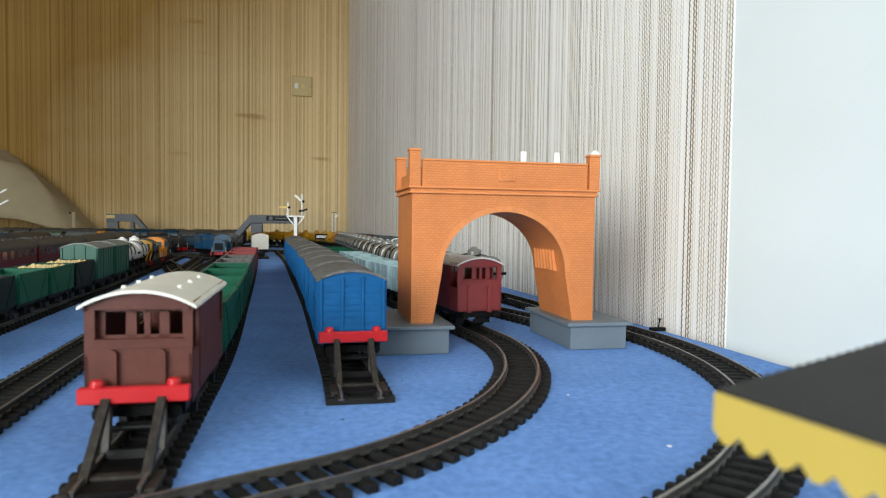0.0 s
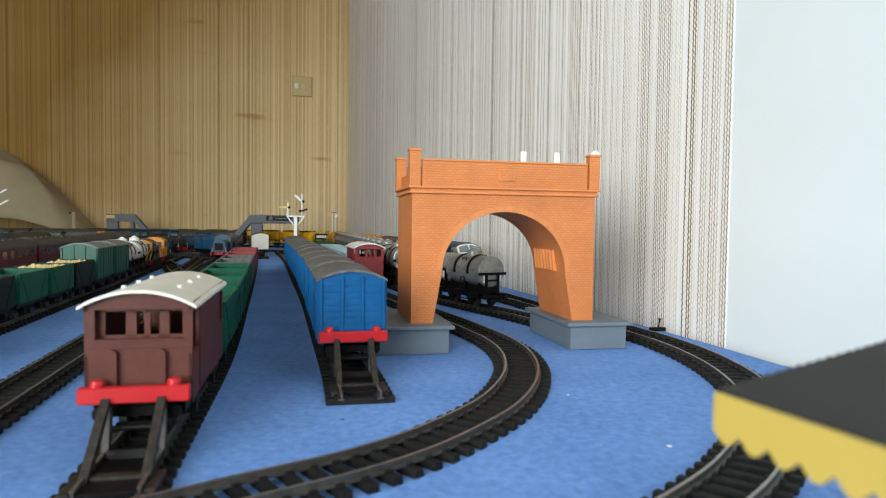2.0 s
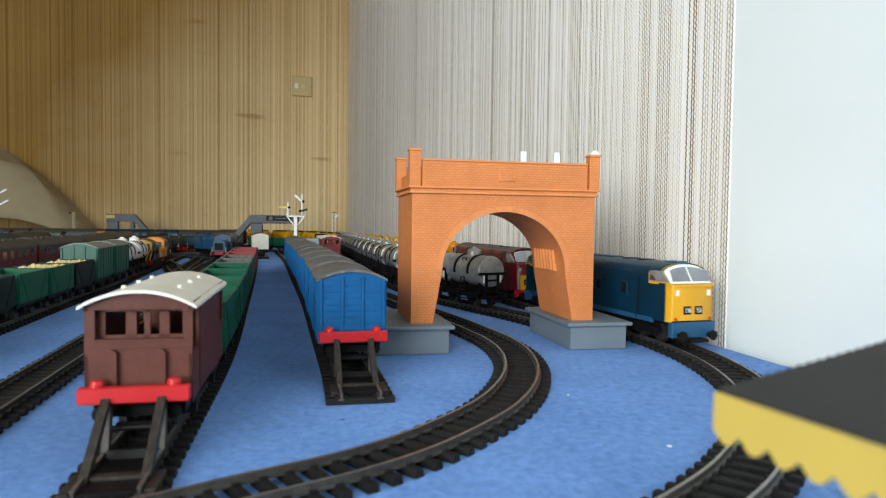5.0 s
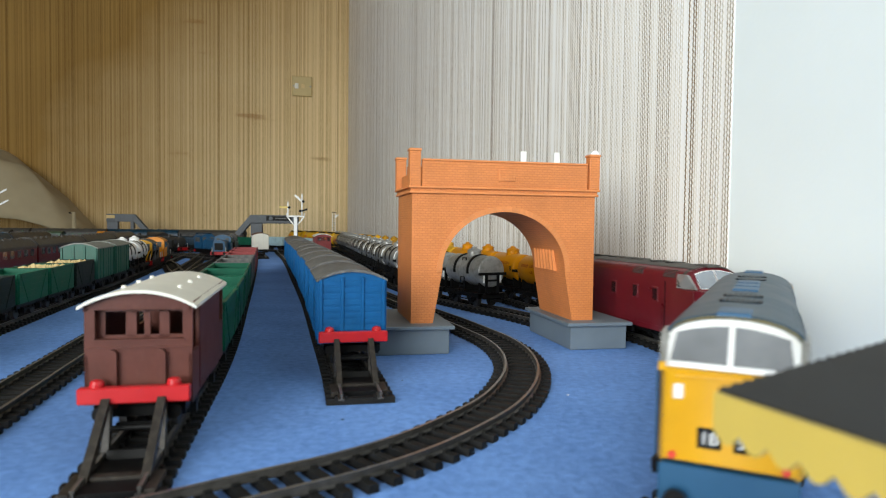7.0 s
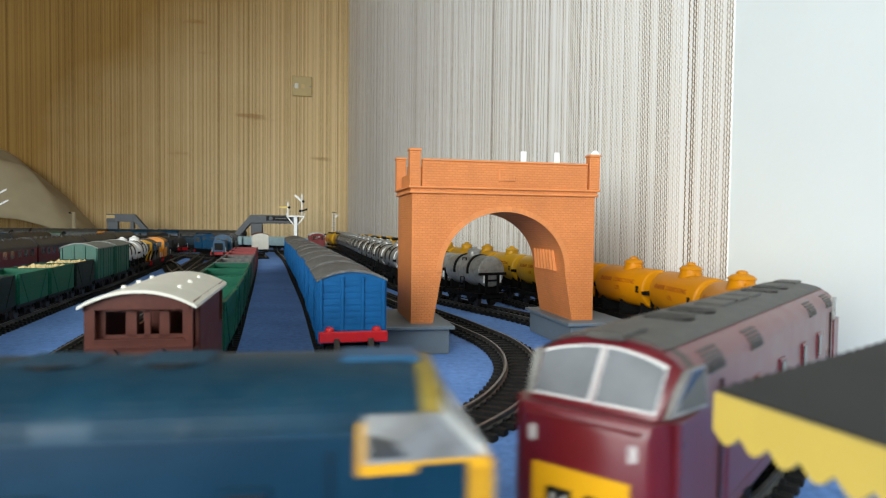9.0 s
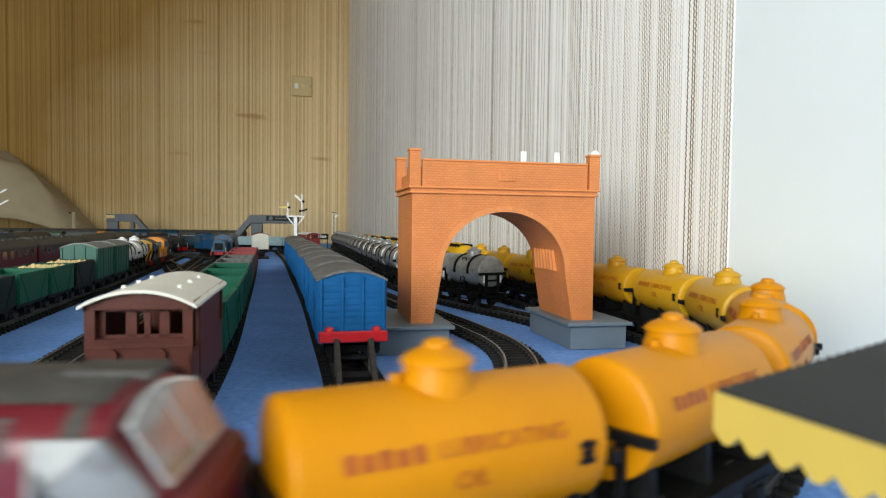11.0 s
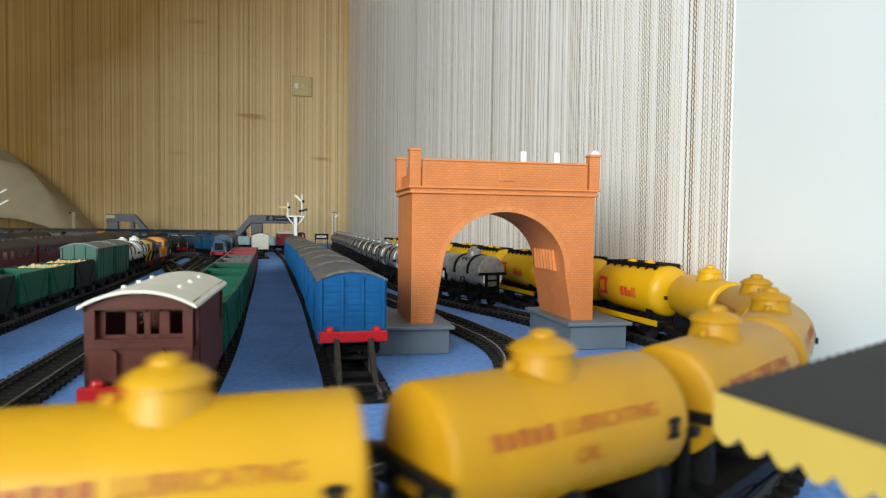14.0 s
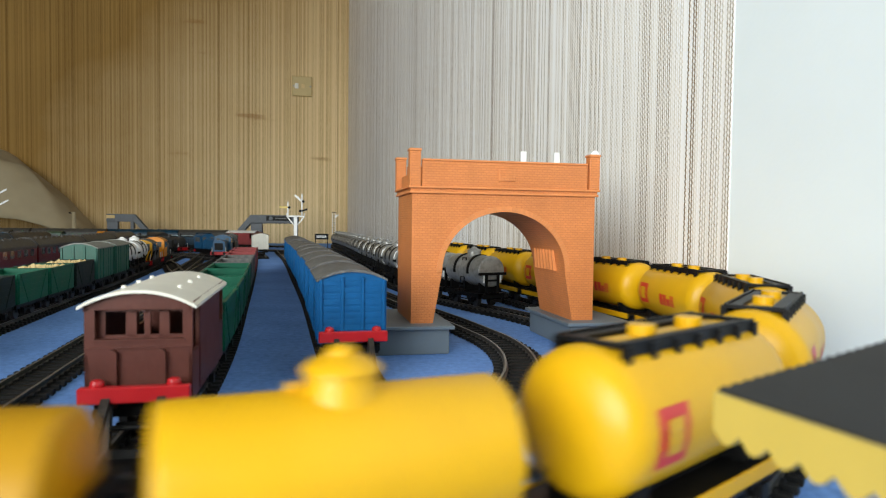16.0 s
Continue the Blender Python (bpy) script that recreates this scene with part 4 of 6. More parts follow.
def diesel(name, label, m, L, body_mat, roof_mat, front_mat, frame_mat, low_mat, brow_mat, style, pivots, codes):
    """A cab-ended diesel: both ends alike. style 'slab': upright flat face; 'nose': lower rounded nose with a yellow panel."""
    ob = thing(name, label, "locomotive", "", m)
    h, w, z0, zs, zt = L / 2, 0.0172, 0.0112, 0.0436, 0.0520
    nose = style == "nose"
    if not nose:
        z0 = 0.0148
    hc = h - 0.017
    n = 13
    b = loft([(-hc, section(w, z0, zs, zt - 0.0003, 25)), (hc, section(w, z0, zs, zt - 0.0003, 25))])
    shade_by_angle(part("body", b, body_mat, ob), 40)
    cap = [(y, z) for y, z in section(w + 0.0002, zs - 0.001, zs, zt, 25) if z >= zs and abs(y) <= w * (0.80 if nose else 1.02)]
    r = part("roof", loft([(-hc - 0.004, cap), (hc + 0.004, cap)]), roof_mat, ob, "dusty roof")
    shade_by_angle(r, 40)
    zw = 0.0392 if not nose else 0.0378       # foot of the windscreens
    for s in (-1, 1):
        fw = 0.0150 if not nose else 0.0138   # half width across the face
        xf = h
        xs = h - (0.0012 if not nose else 0.0040)
        xt = h - (0.0088 if not nose else 0.0115)
        # lower front
        rows = [(s * hc, [(-w, z0), (-w * 1.008, 0.018), (-w, zw), (w, zw), (w * 1.008, 0.018), (w, z0)]),
                (s * (h - 0.006), [(-w, z0), (-w, 0.018), (-w * 0.99, zw), (w * 0.99, zw), (w, 0.018), (w, z0)]),
                (s * (xf - 0.0012), [(-fw * 1.05, z0), (-fw * 1.05, 0.018), (-fw * 1.02, zw - 0.0002), (fw * 1.02, zw - 0.0002), (fw * 1.05, 0.018), (fw * 1.05, z0)]),
                (s * xf, [(-fw * 0.97, z0 + 0.001), (-fw * 0.97, 0.018), (-fw * 0.95, zw - 0.0012 - (0.002 if nose else 0)), (fw * 0.95, zw - 0.0012 - (0.002 if nose else 0)), (fw * 0.97, 0.018), (fw * 0.97, z0 + 0.001)])]
        c = loft(rows)
        shade_by_angle(part("cab_front", c, front_mat if not nose else body_mat, ob, "yellow cab front" if not nose else ""), 50)
        # cab side lower skin in body colour, set proud of the front's return
        for q in (-1, 1):
            part("cab_side", box(min(s * hc, s * (h - 0.0050)), max(s * hc, s * (h - 0.0050)), q * w * 1.004 - 0.0004, q * w * 1.004 + 0.0005, z0, zw, 0.0001), body_mat, ob)
        # cab top: raked screens between brow and waist
        top = section(w * 0.965, zw, zs, zt - 0.0006, n)
        brow = section(w * 0.93, zw, zs - 0.0006, zt - 0.0035, n)
        foot = [(y * fw / w * 1.0, zw + (z - zw) * 0.02) for y, z in section(w, zw, zs, zt, n)]
        cabt = loft([(s * hc, section(w, zw, zs, zt, n)), (s * (xt - 0.001), top)])
        part("cab_roof", cabt, roof_mat, ob)
        sc = loft([(s * (xt - 0.001), [(y * 0.985, z - 0.0003) for y, z in top]), (s * xs, foot)])
        shade_by_angle(part("screen_frame", sc, frame_mat if not nose else body_mat, ob, "windscreen surround"), 50)
        br = loft([(s * (xt - 0.003), [(y * 1.004, z + 0.0003) for y, z in top[2:-2]]), (s * (xt + 0.0002), [(y * 1.004, z + 0.0001) for y, z in top[2:-2]])], cap=False)
        part("brow", br, brow_mat, ob, "")
        # two panes on the raked screen
        def on_screen(f, t):
            """f across (-1..1), t up (0..1)."""
            zq = zw + 0.0005 + t * (zs + 0.0060 - zw - 0.0005)
            k = (zq - zw) / (zt - 0.0009 - zw)
            x = xs + (xt - 0.001 - xs) * k
            half = fw + (w * 0.965 - fw) * k
            if zq > zs:
                half = w * 0.965 * math.sqrt(max(0.02, 1 - ((zq - zs) / (zt - zs)) ** 2)) * 0.99
            return (s * x, f * half, zq)
        for q in (-1, 1):
            g = bmesh.new()
            lo = [on_screen(q * f, 0.065) for f in np.linspace(0.045, 0.935, 6)]
            hi = [on_screen(q * f, t) for f, t in zip(np.linspace(0.055, 0.88, 6), (0.95, 0.94, 0.92, 0.88, 0.83, 0.74))]
            vl = [g.verts.new((x + s * 0.0005, y, z + 0.0003)) for x, y, z in lo]
            vh = [g.verts.new((x + s * 0.0005, y, z + 0.0003)) for x, y, z in hi]
            for i in range(5):
                g.faces.new((vl[i], vl[i + 1], vh[i + 1], vh[i]))
            bmesh.ops.recalc_face_normals(g, faces=g.faces)
            bmesh.ops.solidify(g, geom=g.faces, thickness=0.0003)
            part("windscreen", g, SCREEN, ob, "glossy windscreen pane")
            g = bmesh.new()          # rim round the pane
            lo = [on_screen(q * f, 0.04) for f in np.linspace(0.02, 0.95, 6)]
            hi = [on_screen(q * f, t) for f, t in zip(np.linspace(0.02, 0.92, 6), (0.99, 0.98, 0.96, 0.925, 0.875, 0.79))]
            vl = [g.verts.new((x + s * 0.0003, y, z + 0.0002)) for x, y, z in lo]
            vh = [g.verts.new((x + s * 0.0003, y, z + 0.0002)) for x, y, z in hi]
            for i in range(5):
                g.faces.new((vl[i], vl[i + 1], vh[i + 1], vh[i]))
            bmesh.ops.recalc_face_normals(g, faces=g.faces)
            bmesh.ops.solidify(g, geom=g.faces, thickness=0.0002)
            part("windscreen_rim", g, WHITE, ob, "white windscreen rim")
            # cab side window: glass, silver frame and, on the slab-fronted cab, a yellow border behind and below
            def side_quad(xb, zl, zh, out, fore=0.0):
                def front(z):
                    k = (z - zw) / (zs + 0.0026 - zw)
                    return s * (xs - 0.0016 + fore + (xt - xs + 0.0012) * k), q * (fw + 0.0006 + (w * 0.945 - fw - 0.0006) * k), z
                pts = [(s * xb, q * (w + 0.0001), zl), front(zl), front(zh), (s * xb, q * (w * 0.965 if zh > zs else w + 0.0001), zh)]
                if s * q < 0:
                    pts = pts[::-1]
                g = bmesh.new()
                quad_panel(g, *pts, out, 0.0012)
                bmesh.ops.recalc_face_normals(g, faces=g.faces)
                return g
            xw = hc - 0.0028
            if not nose:
                part("window_border", side_quad(xw - 0.0012, zw - 0.0012, zw + 0.0006, 0.0005, 0.001), front_mat, ob, "yellow stripe under the window")
                part("window_border", box(min(s * (xw - 0.0014), s * (xw - 0.0005)), max(s * (xw - 0.0014), s * (xw - 0.0005)), q * w - 0.0008, q * w + 0.0007, zw - 0.001, zs + 0.0020), front_mat, ob, "yellow edge")
            part("side_window_frame", side_quad(xw - 0.0005, zw + 0.0004, zs + 0.0030, 0.0006, 0.0004), SILVER, ob, "silver frame")
            part("side_window", side_quad(xw, zw + 0.0011, zs + 0.0024, 0.0009, -0.0003), SIDE_GLASS, ob, "cab side window")
            # tail and marker lamps
            lx = s * (xf if not nose else xf - 0.0006)
            part("marker_lamp", box(lx - 0.0006, lx + 0.0006, q * fw * 0.78 - 0.0012, q * fw * 0.78 + 0.0012, zw - 0.0078, zw - 0.0040, 0.0003), WHITE, ob, "white marker light")
            part("tail_lamp", cyl((lx - 0.0004, q * fw * 0.86, z0 + 0.0022), (lx + 0.0006, q * fw * 0.86, z0 + 0.0022), 0.0010, seg=10), SIGN_RED, ob, "red tail lamp")
        # headcode panel, beam, buffers
        if nose:
            part("warning_panel", box(min(s * xf, s * (xf + 0.0006)), max(s * xf, s * (xf + 0.0006)), -0.0105, 0.0105, z0 + 0.0005, z0 + 0.0150, 0.0002), YELLOW_END, ob, "yellow warning panel")
        hx = s * (xf + (0.0007 if nose else 0.0001))
        hz = z0 + (0.0082 if nose else 0.0075)
        for q, code in ((-1, codes[0]), (1, codes[1])):
            part("headcode_box", box(hx - 0.0004, hx + 0.0004, q * s * 0.0042 - 0.0028, q * s * 0.0042 + 0.0028, hz - 0.0026, hz + 0.0026, 0.0002), BLACK, ob, "black headcode window")
            text_part(code, 0.0042, ob, WHITE, pose(hx + s * 0.0006, q * s * 0.0042, hz, 90, 0, 90 if s > 0 else -90), "headcode")
        part("handrail", box(s * xf - 0.0003, s * xf + 0.0008, -0.0125, 0.0125, zw - 0.0021, zw - 0.0016), body_mat if nose else front_mat, ob)
        bb = box(min(s * (h - 0.003), s * (h + 0.0015)), max(s * (h - 0.003), s * (h + 0.0015)), -0.0160, 0.0160, 0.0052, z0 + 0.0002, 0.0003)
        part("buffer_beam", bb, low_mat, ob, "painted buffer beam")
        for q in (-1, 1):
            bf = cyl((s * h, q * 0.0112, 0.0070), (s * (h + 0.0050), q * 0.0112, 0.0070), 0.0015, seg=10)
            add_cyl(bf, (s * (h + 0.0050), q * 0.0112, 0.0070), (s * (h + 0.0064), q * 0.0112, 0.0070), 0.0031, seg=14)
            part("buffer", bf, BLACK, ob)
        part("coupling", box(s * h - 0.002, s * h + s * 0.0075, -0.0064, 0.0064, 0.0030, 0.0050), BLACK, ob)
    # body side detail
    for q in (-1, 1):
        part("sill", box(-hc, hc, q * w * 0.985 - 0.0004, q * w * 0.985 + 0.0004, z0 - 0.0022, z0 + 0.001), low_mat if not nose else body_mat, ob)
        for x in (-0.066, -0.030, 0.012, 0.047, 0.076) if nose else (-0.086, -0.050, -0.011, 0.030, 0.070):
            x *= L / 0.262
            wf = box(x - 0.0034, x + 0.0034, q * w * 1.01 - 0.0004, q * w * 1.01 + 0.0005, 0.0275, 0.0368, 0.0002)
            part("window_frame", wf, body_mat, ob)
            part("side_pane", box(x - 0.0026, x + 0.0026, q * w * 1.01 - 0.0004, q * w * 1.01 + 0.0008, 0.0285, 0.0358), SIDE_DARK, ob)
        if not nose:
            part("nameplate", box(-0.034, -0.014, q * w * 1.01 - 0.0003, q * w * 1.01 + 0.0006, 0.0230, 0.0250, 0.0002), BLACK, ob, "black nameplate")
        for x in (-0.050, 0.050, -0.094, 0.094) if nose else (-0.098, -0.083, -0.068, -0.044, 0.044, 0.060, 0.076, 0.095):
            x *= L / 0.262
            d = bmesh.new()
            for k in range(6):
                z = zs + 0.0005 + k * 0.0008
                yy = q * w * math.sqrt(max(0.05, 1 - ((z - zs) / (zt - zs)) ** 2))
                add_box(d, x - 0.0058, x + 0.0058, yy - 0.0006, yy + 0.0006, z, z + 0.0005)
            part("louvre", d, roof_mat, ob)
        for x in (-hc + 0.012, hc - 0.012):
            part("door_line", box(x - 0.0040, x - 0.0037, q * w * 1.01 - 0.0004, q * w * 1.01 + 0.0004, z0 + 0.001, zs - 0.002), BLACK, ob)
            part("handrail", cyl((x - 0.0055, q * (w + 0.0012), 0.014), (x - 0.0055, q * (w + 0.0012), 0.027), 0.0003, seg=6), body_mat, ob)
        part("bogie_skirt", box(-0.030, 0.030, q * 0.0135 - 0.001, q * 0.0135 + 0.001, 0.0035, z0, 0.0003), BLACK, ob)
    part("underside", box(-hc, hc, -0.0125, 0.0125, 0.0060, z0 + 0.0005), BLACK, ob)
    # roof fans, grilles and panels
    for x, rr in ((-0.070, 0.0062), (-0.048, 0.0062), (0.048, 0.0062), (0.070, 0.0062)):
        x *= L / 0.262
        f = part("fan_grille", cyl((x, 0, zt - 0.0030), (x, 0, zt + 0.0001), rr, seg=28), BLACK, ob, "dark roof fan grille")
        for k in range(-3, 4):
            part("fan_bar", box(x - rr * 0.9, x + rr * 0.9, k * 0.0015 - 0.0002, k * 0.0015 + 0.0002, zt, zt + 0.0003), roof_mat, f)
    for x in (-0.110, -0.020, 0.0, 0.020, 0.110):
        x *= L / 0.262
        part("roof_panel", box(x - 0.0065, x + 0.0065, -0.0042, 0.0042, zt - 0.001, zt + 0.0006, 0.0003), LOCO_BLUE_BRIGHT if not nose else roof_mat, ob)
    return ob, [bogie(ob, -pivots / 2, 0.042 if not nose else 0.034, 3 if not nose else 2), bogie(ob, pivots / 2, 0.042 if not nose else 0.034, 3 if not nose else 2)]


# ---- brick arch ----
def brick_arch():
    """A moulded railway arch with parapets and corner pillars, on two grey plinths."""
    ob = thing("brick_arch_bridge", "orange moulded brick railway arch with parapet on grey plinths", "bridge", m=pose(-0.0196, 0.405, 0.0, 0, 0, 12.0))
    W, D, zb, zt = 0.1222, 0.060, 0.0178, 0.0995
    c, sp, half, foot, crown = W / 2 - 0.0003, 0.0500, 0.0412, 0.0468, 0.0886

    def opening(grow, k=26):
        pts = [(c - foot - grow, zb)]
        pts += [(c - (half + grow) * math.cos(t), sp + (crown - sp + grow) * math.sin(t)) for t in np.linspace(0, math.pi, k)]
        return pts + [(c + foot + grow, zb)]
    outline = [(0, zb), (0, zt), (W, zt), (W, zb)] + opening(0)[::-1]
    shade_by_angle(part("arch_body", prism(outline, 0, D, "y"), BRICK_FACE, ob), 30)
    for y0, y1 in ((-0.0006, 0.0), (D, D + 0.0006)):       # ring of the arch, each brick standing proud
        ins, out = opening(0.0001, 76), opening(0.0034, 76)
        for i in range(1, len(ins) - 2):
            def mixp(p, q, f):
                return (p[0] + (q[0] - p[0]) * f, p[1] + (q[1] - p[1]) * f)
            q = [ins[i], mixp(ins[i], ins[i + 1], 0.90), mixp(out[i], out[i + 1], 0.90), out[i]]
            if y0 < 0:
                part("ring_brick", prism(q, y0, y1 + 0.0002, "y"), BRICK, ob)
    part("string_course", box(-0.0018, W + 0.0018, -0.0018, D + 0.0018, zt, zt + 0.0014, 0.0003), BRICK, ob)
    part("cornice", box(-0.0026, W + 0.0026, -0.0026, D + 0.0026, zt + 0.0032, zt + 0.0046, 0.0003), BRICK, ob)
    part("band", box(-0.0010, W + 0.0010, -0.0010, D + 0.0010, zt + 0.0014, zt + 0.0032), BRICK_FACE, ob)
    z0, zp = zt + 0.0046, 0.1198
    part("deck", box(0.002, W - 0.002, 0.002, D - 0.002, z0 - 0.001, z0 + 0.0006), PLINTH, ob)
    for y in (-0.0014, D - 0.0018):
        part("parapet", box(0.006, W - 0.006, y, y + 0.0032, z0, zp, 0.0003), BRICK_FACE, ob)
        part("coping", box(0.006, W - 0.006, y - 0.0006, y + 0.0038, zp, zp + 0.0012, 0.0003), BRICK, ob)
        for x in (-0.0020, W - 0.0050):
            top = zp + 0.0055
            part("pillar", box(x, x + 0.0070, y - 0.0012, y + 0.0056, z0, top, 0.0003), BRICK_FACE, ob)
            part("pillar_cap", box(x - 0.0006, x + 0.0076, y - 0.0018, y + 0.0062, top, top + 0.0018, 0.0005), BRICK, ob)
    for x in (0.003, W - 0.003):
        part("side_parapet", box(x - 0.0016, x + 0.0016, 0.004, D - 0.004, z0, z0 + 0.0090, 0.0003), BRICK_FACE, ob)
    pl = bmesh.new()
    add_box(pl, c - 0.0056, c + 0.0056, -0.0022, -0.0012, z0 + 0.0040, z0 + 0.0118, 0.0003)
    part("name_plaque", pl, BRICK, ob, "plain raised plaque")
    part("plaque_face", box(c - 0.0046, c + 0.0046, -0.0027, -0.0020, z0 + 0.0048, z0 + 0.0110), BRICK_FACE, ob)
    # ribs on the inner wall of the opening
    for k in range(7):
        y = 0.014 + k * 0.0058
        for s in (-1, 1):
            x = c + s * (half + 0.0002)
            part("rib", prism([(x, 0.0494), (x - s * 0.0028, 0.0645), (x - s * 0.0042, 0.0630), (x - s * 0.0027, 0.0500)], y, y + 0.0012, "y"), BRICK, ob)
    for x in (0.0925, 0.1185):
        part("post", box(x - 0.0022, x + 0.0022, D - 0.0022, D + 0.0012, zp - 0.001, zp + 0.0150, 0.0004), WHITE, ob, "white post on the far parapet")
    part("post", prism([(W - 0.0046, zp + 0.0073), (W + 0.0020, zp + 0.0073), (W + 0.0004, zp + 0.0098), (W - 0.0026, zp + 0.0098)], -0.0020, 0.0036, "y"), WHITE, ob, "white cap on the corner pillar")
    for x0, x1 in ((-0.0255, 0.0255), (W - 0.0225, W + 0.0225)):
        part("plinth", box(x0 + 0.0030, x1 - 0.0030, -0.0100, D + 0.008, 0.0002, zb - 0.0022, 0.0003), PLINTH, ob, "grey plinth")
        part("plinth_slab", box(x0, x1, -0.0130, D + 0.011, zb - 0.0022, zb + 0.0001, 0.0004), PLINTH, ob, "grey slab")
    return ob


brick_arch()


# ---- buffer stops ----
def buffer_stop(m):
    """Local +x runs out of the end of the track; the red beam stands at x = 0."""
    ob = thing("buffer_stop", "buffer stop with bright red beam and dark raked legs", "buffer stop", "buffer stops", m)
    part("beam", box(-0.0016, 0.0020, -0.0172, 0.0172, 0.0150, 0.0203, 0.0004), RED, ob, "glossy red beam")
    for y in (-0.0118, 0.0118):
        part("buffer", spin([(0.0196, 0.0024), (0.0212, 0.0023), (0.0222, 0.0018), (0.0226, 0.0006)], 16, "z"), RED, ob, "red buffer", m=pose(-0.001, y, 0))
    for s in (-1, 1):
        part("leg", prism([(-0.0015, 0.0170), (0.0024, 0.0170), (0.0300, -0.0040), (0.0235, -0.0040)], s * 0.0072, s * 0.0098, "y"), BUFFER_GREY, ob)
        part("post", prism([(-0.0035, 0.0165), (-0.0005, 0.0165), (0.0045, -0.0040), (0.0010, -0.0040)], s * 0.0074, s * 0.0096, "y"), BUFFER_GREY, ob)
        part("foot", box(0.018, 0.034, min(s * 0.0096, s * 0.0130), max(s * 0.0096, s * 0.0130), -0.0054, -0.0014, 0.0003), BUFFER_GREY, ob)
    part("base", box(0.004, 0.034, -0.0095, 0.0095, -0.0054, -0.0016, 0.0003), BLACK, ob)
    part("plate", prism([(0.0040, 0.0010), (0.0052, 0.0010), (0.0080, -0.0050), (0.0068, -0.0050)], -0.0074, 0.0074, "y"), BLACK, ob)
    part("crossbar", box(0.0205, 0.0245, -0.0074, 0.0074, -0.0040, -0.0006, 0.0003), BUFFER_GREY, ob)
    part("crosstie", cyl((0.0015, -0.0075, 0.0070), (0.0015, 0.0075, 0.0070), 0.0009, seg=8), BLACK, ob)
    return ob


def stop_at(path, s):
    c, d = path.at(s), path.way(s)
    return pose(c.x, c.y, RAIL_Z, 0, 0, math.degrees(math.atan2(-d.y, -d.x)))


# brown van and the wagons behind it
s_g = LINE_G.near(-0.098, 0.212)
buffer_stop(stop_at(LINE_G, s_g))
s = s_g + 0.006
brake_van("brake_van", "reddish-brown brake van with cream roof and open veranda", BROWN, CREAM, LINE_G.pose_at(s + 0.041, 0.046))
s += 0.092
g1 = open_wagon("open_wagon", "empty bright green open wagon", GREEN, LINE_G.pose_at(s + 0.035, 0.039), "open wagons", L=0.072, height=0.0235)
for k in range(3):
    s += 0.081
    copy_thing(g1, LINE_G.pose_at(s + 0.035, 0.039))
s += 0.081
g2 = open_wagon("open_wagon", "empty mid-grey open wagon", GREY_ROOF, LINE_G.pose_at(s + 0.035, 0.039), "open wagons", height=0.0235)
s += 0.081
copy_thing(g2, LINE_G.pose_at(s + 0.035, 0.039))
s += 0.081
g3 = open_wagon("open_wagon", "empty dull red open wagon", RED_BROWN, LINE_G.pose_at(s + 0.035, 0.039), "open wagons", height=0.0235)
for k in range(2):
    s += 0.081
    copy_thing(g3, LINE_G.pose_at(s + 0.035, 0.039))

# blue vans
s_v = LINE_V.near(-0.0455, 0.326)
buffer_stop(stop_at(LINE_V, s_v))
s = s_v + 0.006
v1 = box_van("box_van", "bright blue box van with grimy grey arched roof", BLUE, GREY_ROOF, LINE_V.pose_at(s + 0.037, 0.040), "blue vans")
random.seed(5)
for k in range(10):
    s += 0.0815
    copy_thing(v1, LINE_V.pose_at(s + 0.037, 0.040) @ pose(0, 0, 0, random.uniform(-1.2, 1.2), random.uniform(-0.5, 0.5), random.uniform(-0.6, 0.6)))

# silver tank wagons
s = LINE_C.near(0.0460, 0.588)
c1 = tank_wagon("tank_wagon", "grimy silver tank wagon with black straps and ladder", SILVER, LINE_C.pose_at(s + 0.033, 0.036), "silver tank wagons", L=0.0650, r=0.0142, ladder=True, white_end=True)
for k in range(17):
    s += 0.0735
    copy_thing(c1, LINE_C.pose_at(s + 0.033, 0.036))

# row of wagons beside the empty siding
s_teal = LINE_L.near(-0.27, 0.27) + 0.083 * 5
specs = [("empty dark green open wagon", DARK_GREEN, None), ("empty dark green open wagon", DARK_GREEN, None), ("dark green open wagon with coal", DARK_GREEN, COAL), ("empty green open wagon", GREEN, None), ("green open wagon with sand load", GREEN, SAND), ("dark green open wagon with sand load", DARK_GREEN, SAND)]
s = s_teal - 0.070 * len(specs)
for label, mt, load in specs:
    open_wagon("open_wagon", label, mt, LINE_L.pose_at(s + 0.031, 0.034), "open wagons", L=0.062, height=0.0220, load=load)
    s += 0.070
for k in range(2):
    box_van("box_van", "teal green box van with weathered grey roof", TEAL, TEAL_ROOF, LINE_L.pose_at(s + 0.037, 0.040), "teal vans")
    s += 0.083
for k in range(2):
    tank_wagon("tank_wagon", "white tank wagon with black straps", WHITE, LINE_L.pose_at(s + 0.037, 0.040), "white tank wagons", ladder=True)
    s += 0.083


# ---- trains that move ----
def blue_train_loco():
    return diesel("diesel_locomotive", "blue diesel locomotive with yellow cab front and dusty roof", None, 0.216, LOCO_BLUE, LOCO_ROOF, YELLOW_END, WHITE, LOCO_BLUE_BRIGHT, OLIVE, "slab", 0.138, ("1B", "55"))


def maroon_loco():
    return diesel("diesel_locomotive", "maroon diesel locomotive with yellow panel and dark roof", None, 0.207, MAROON, DARK_ROOF, MAROON, WHITE, RED, MAROON, "nose", 0.130, ("14", "15"))


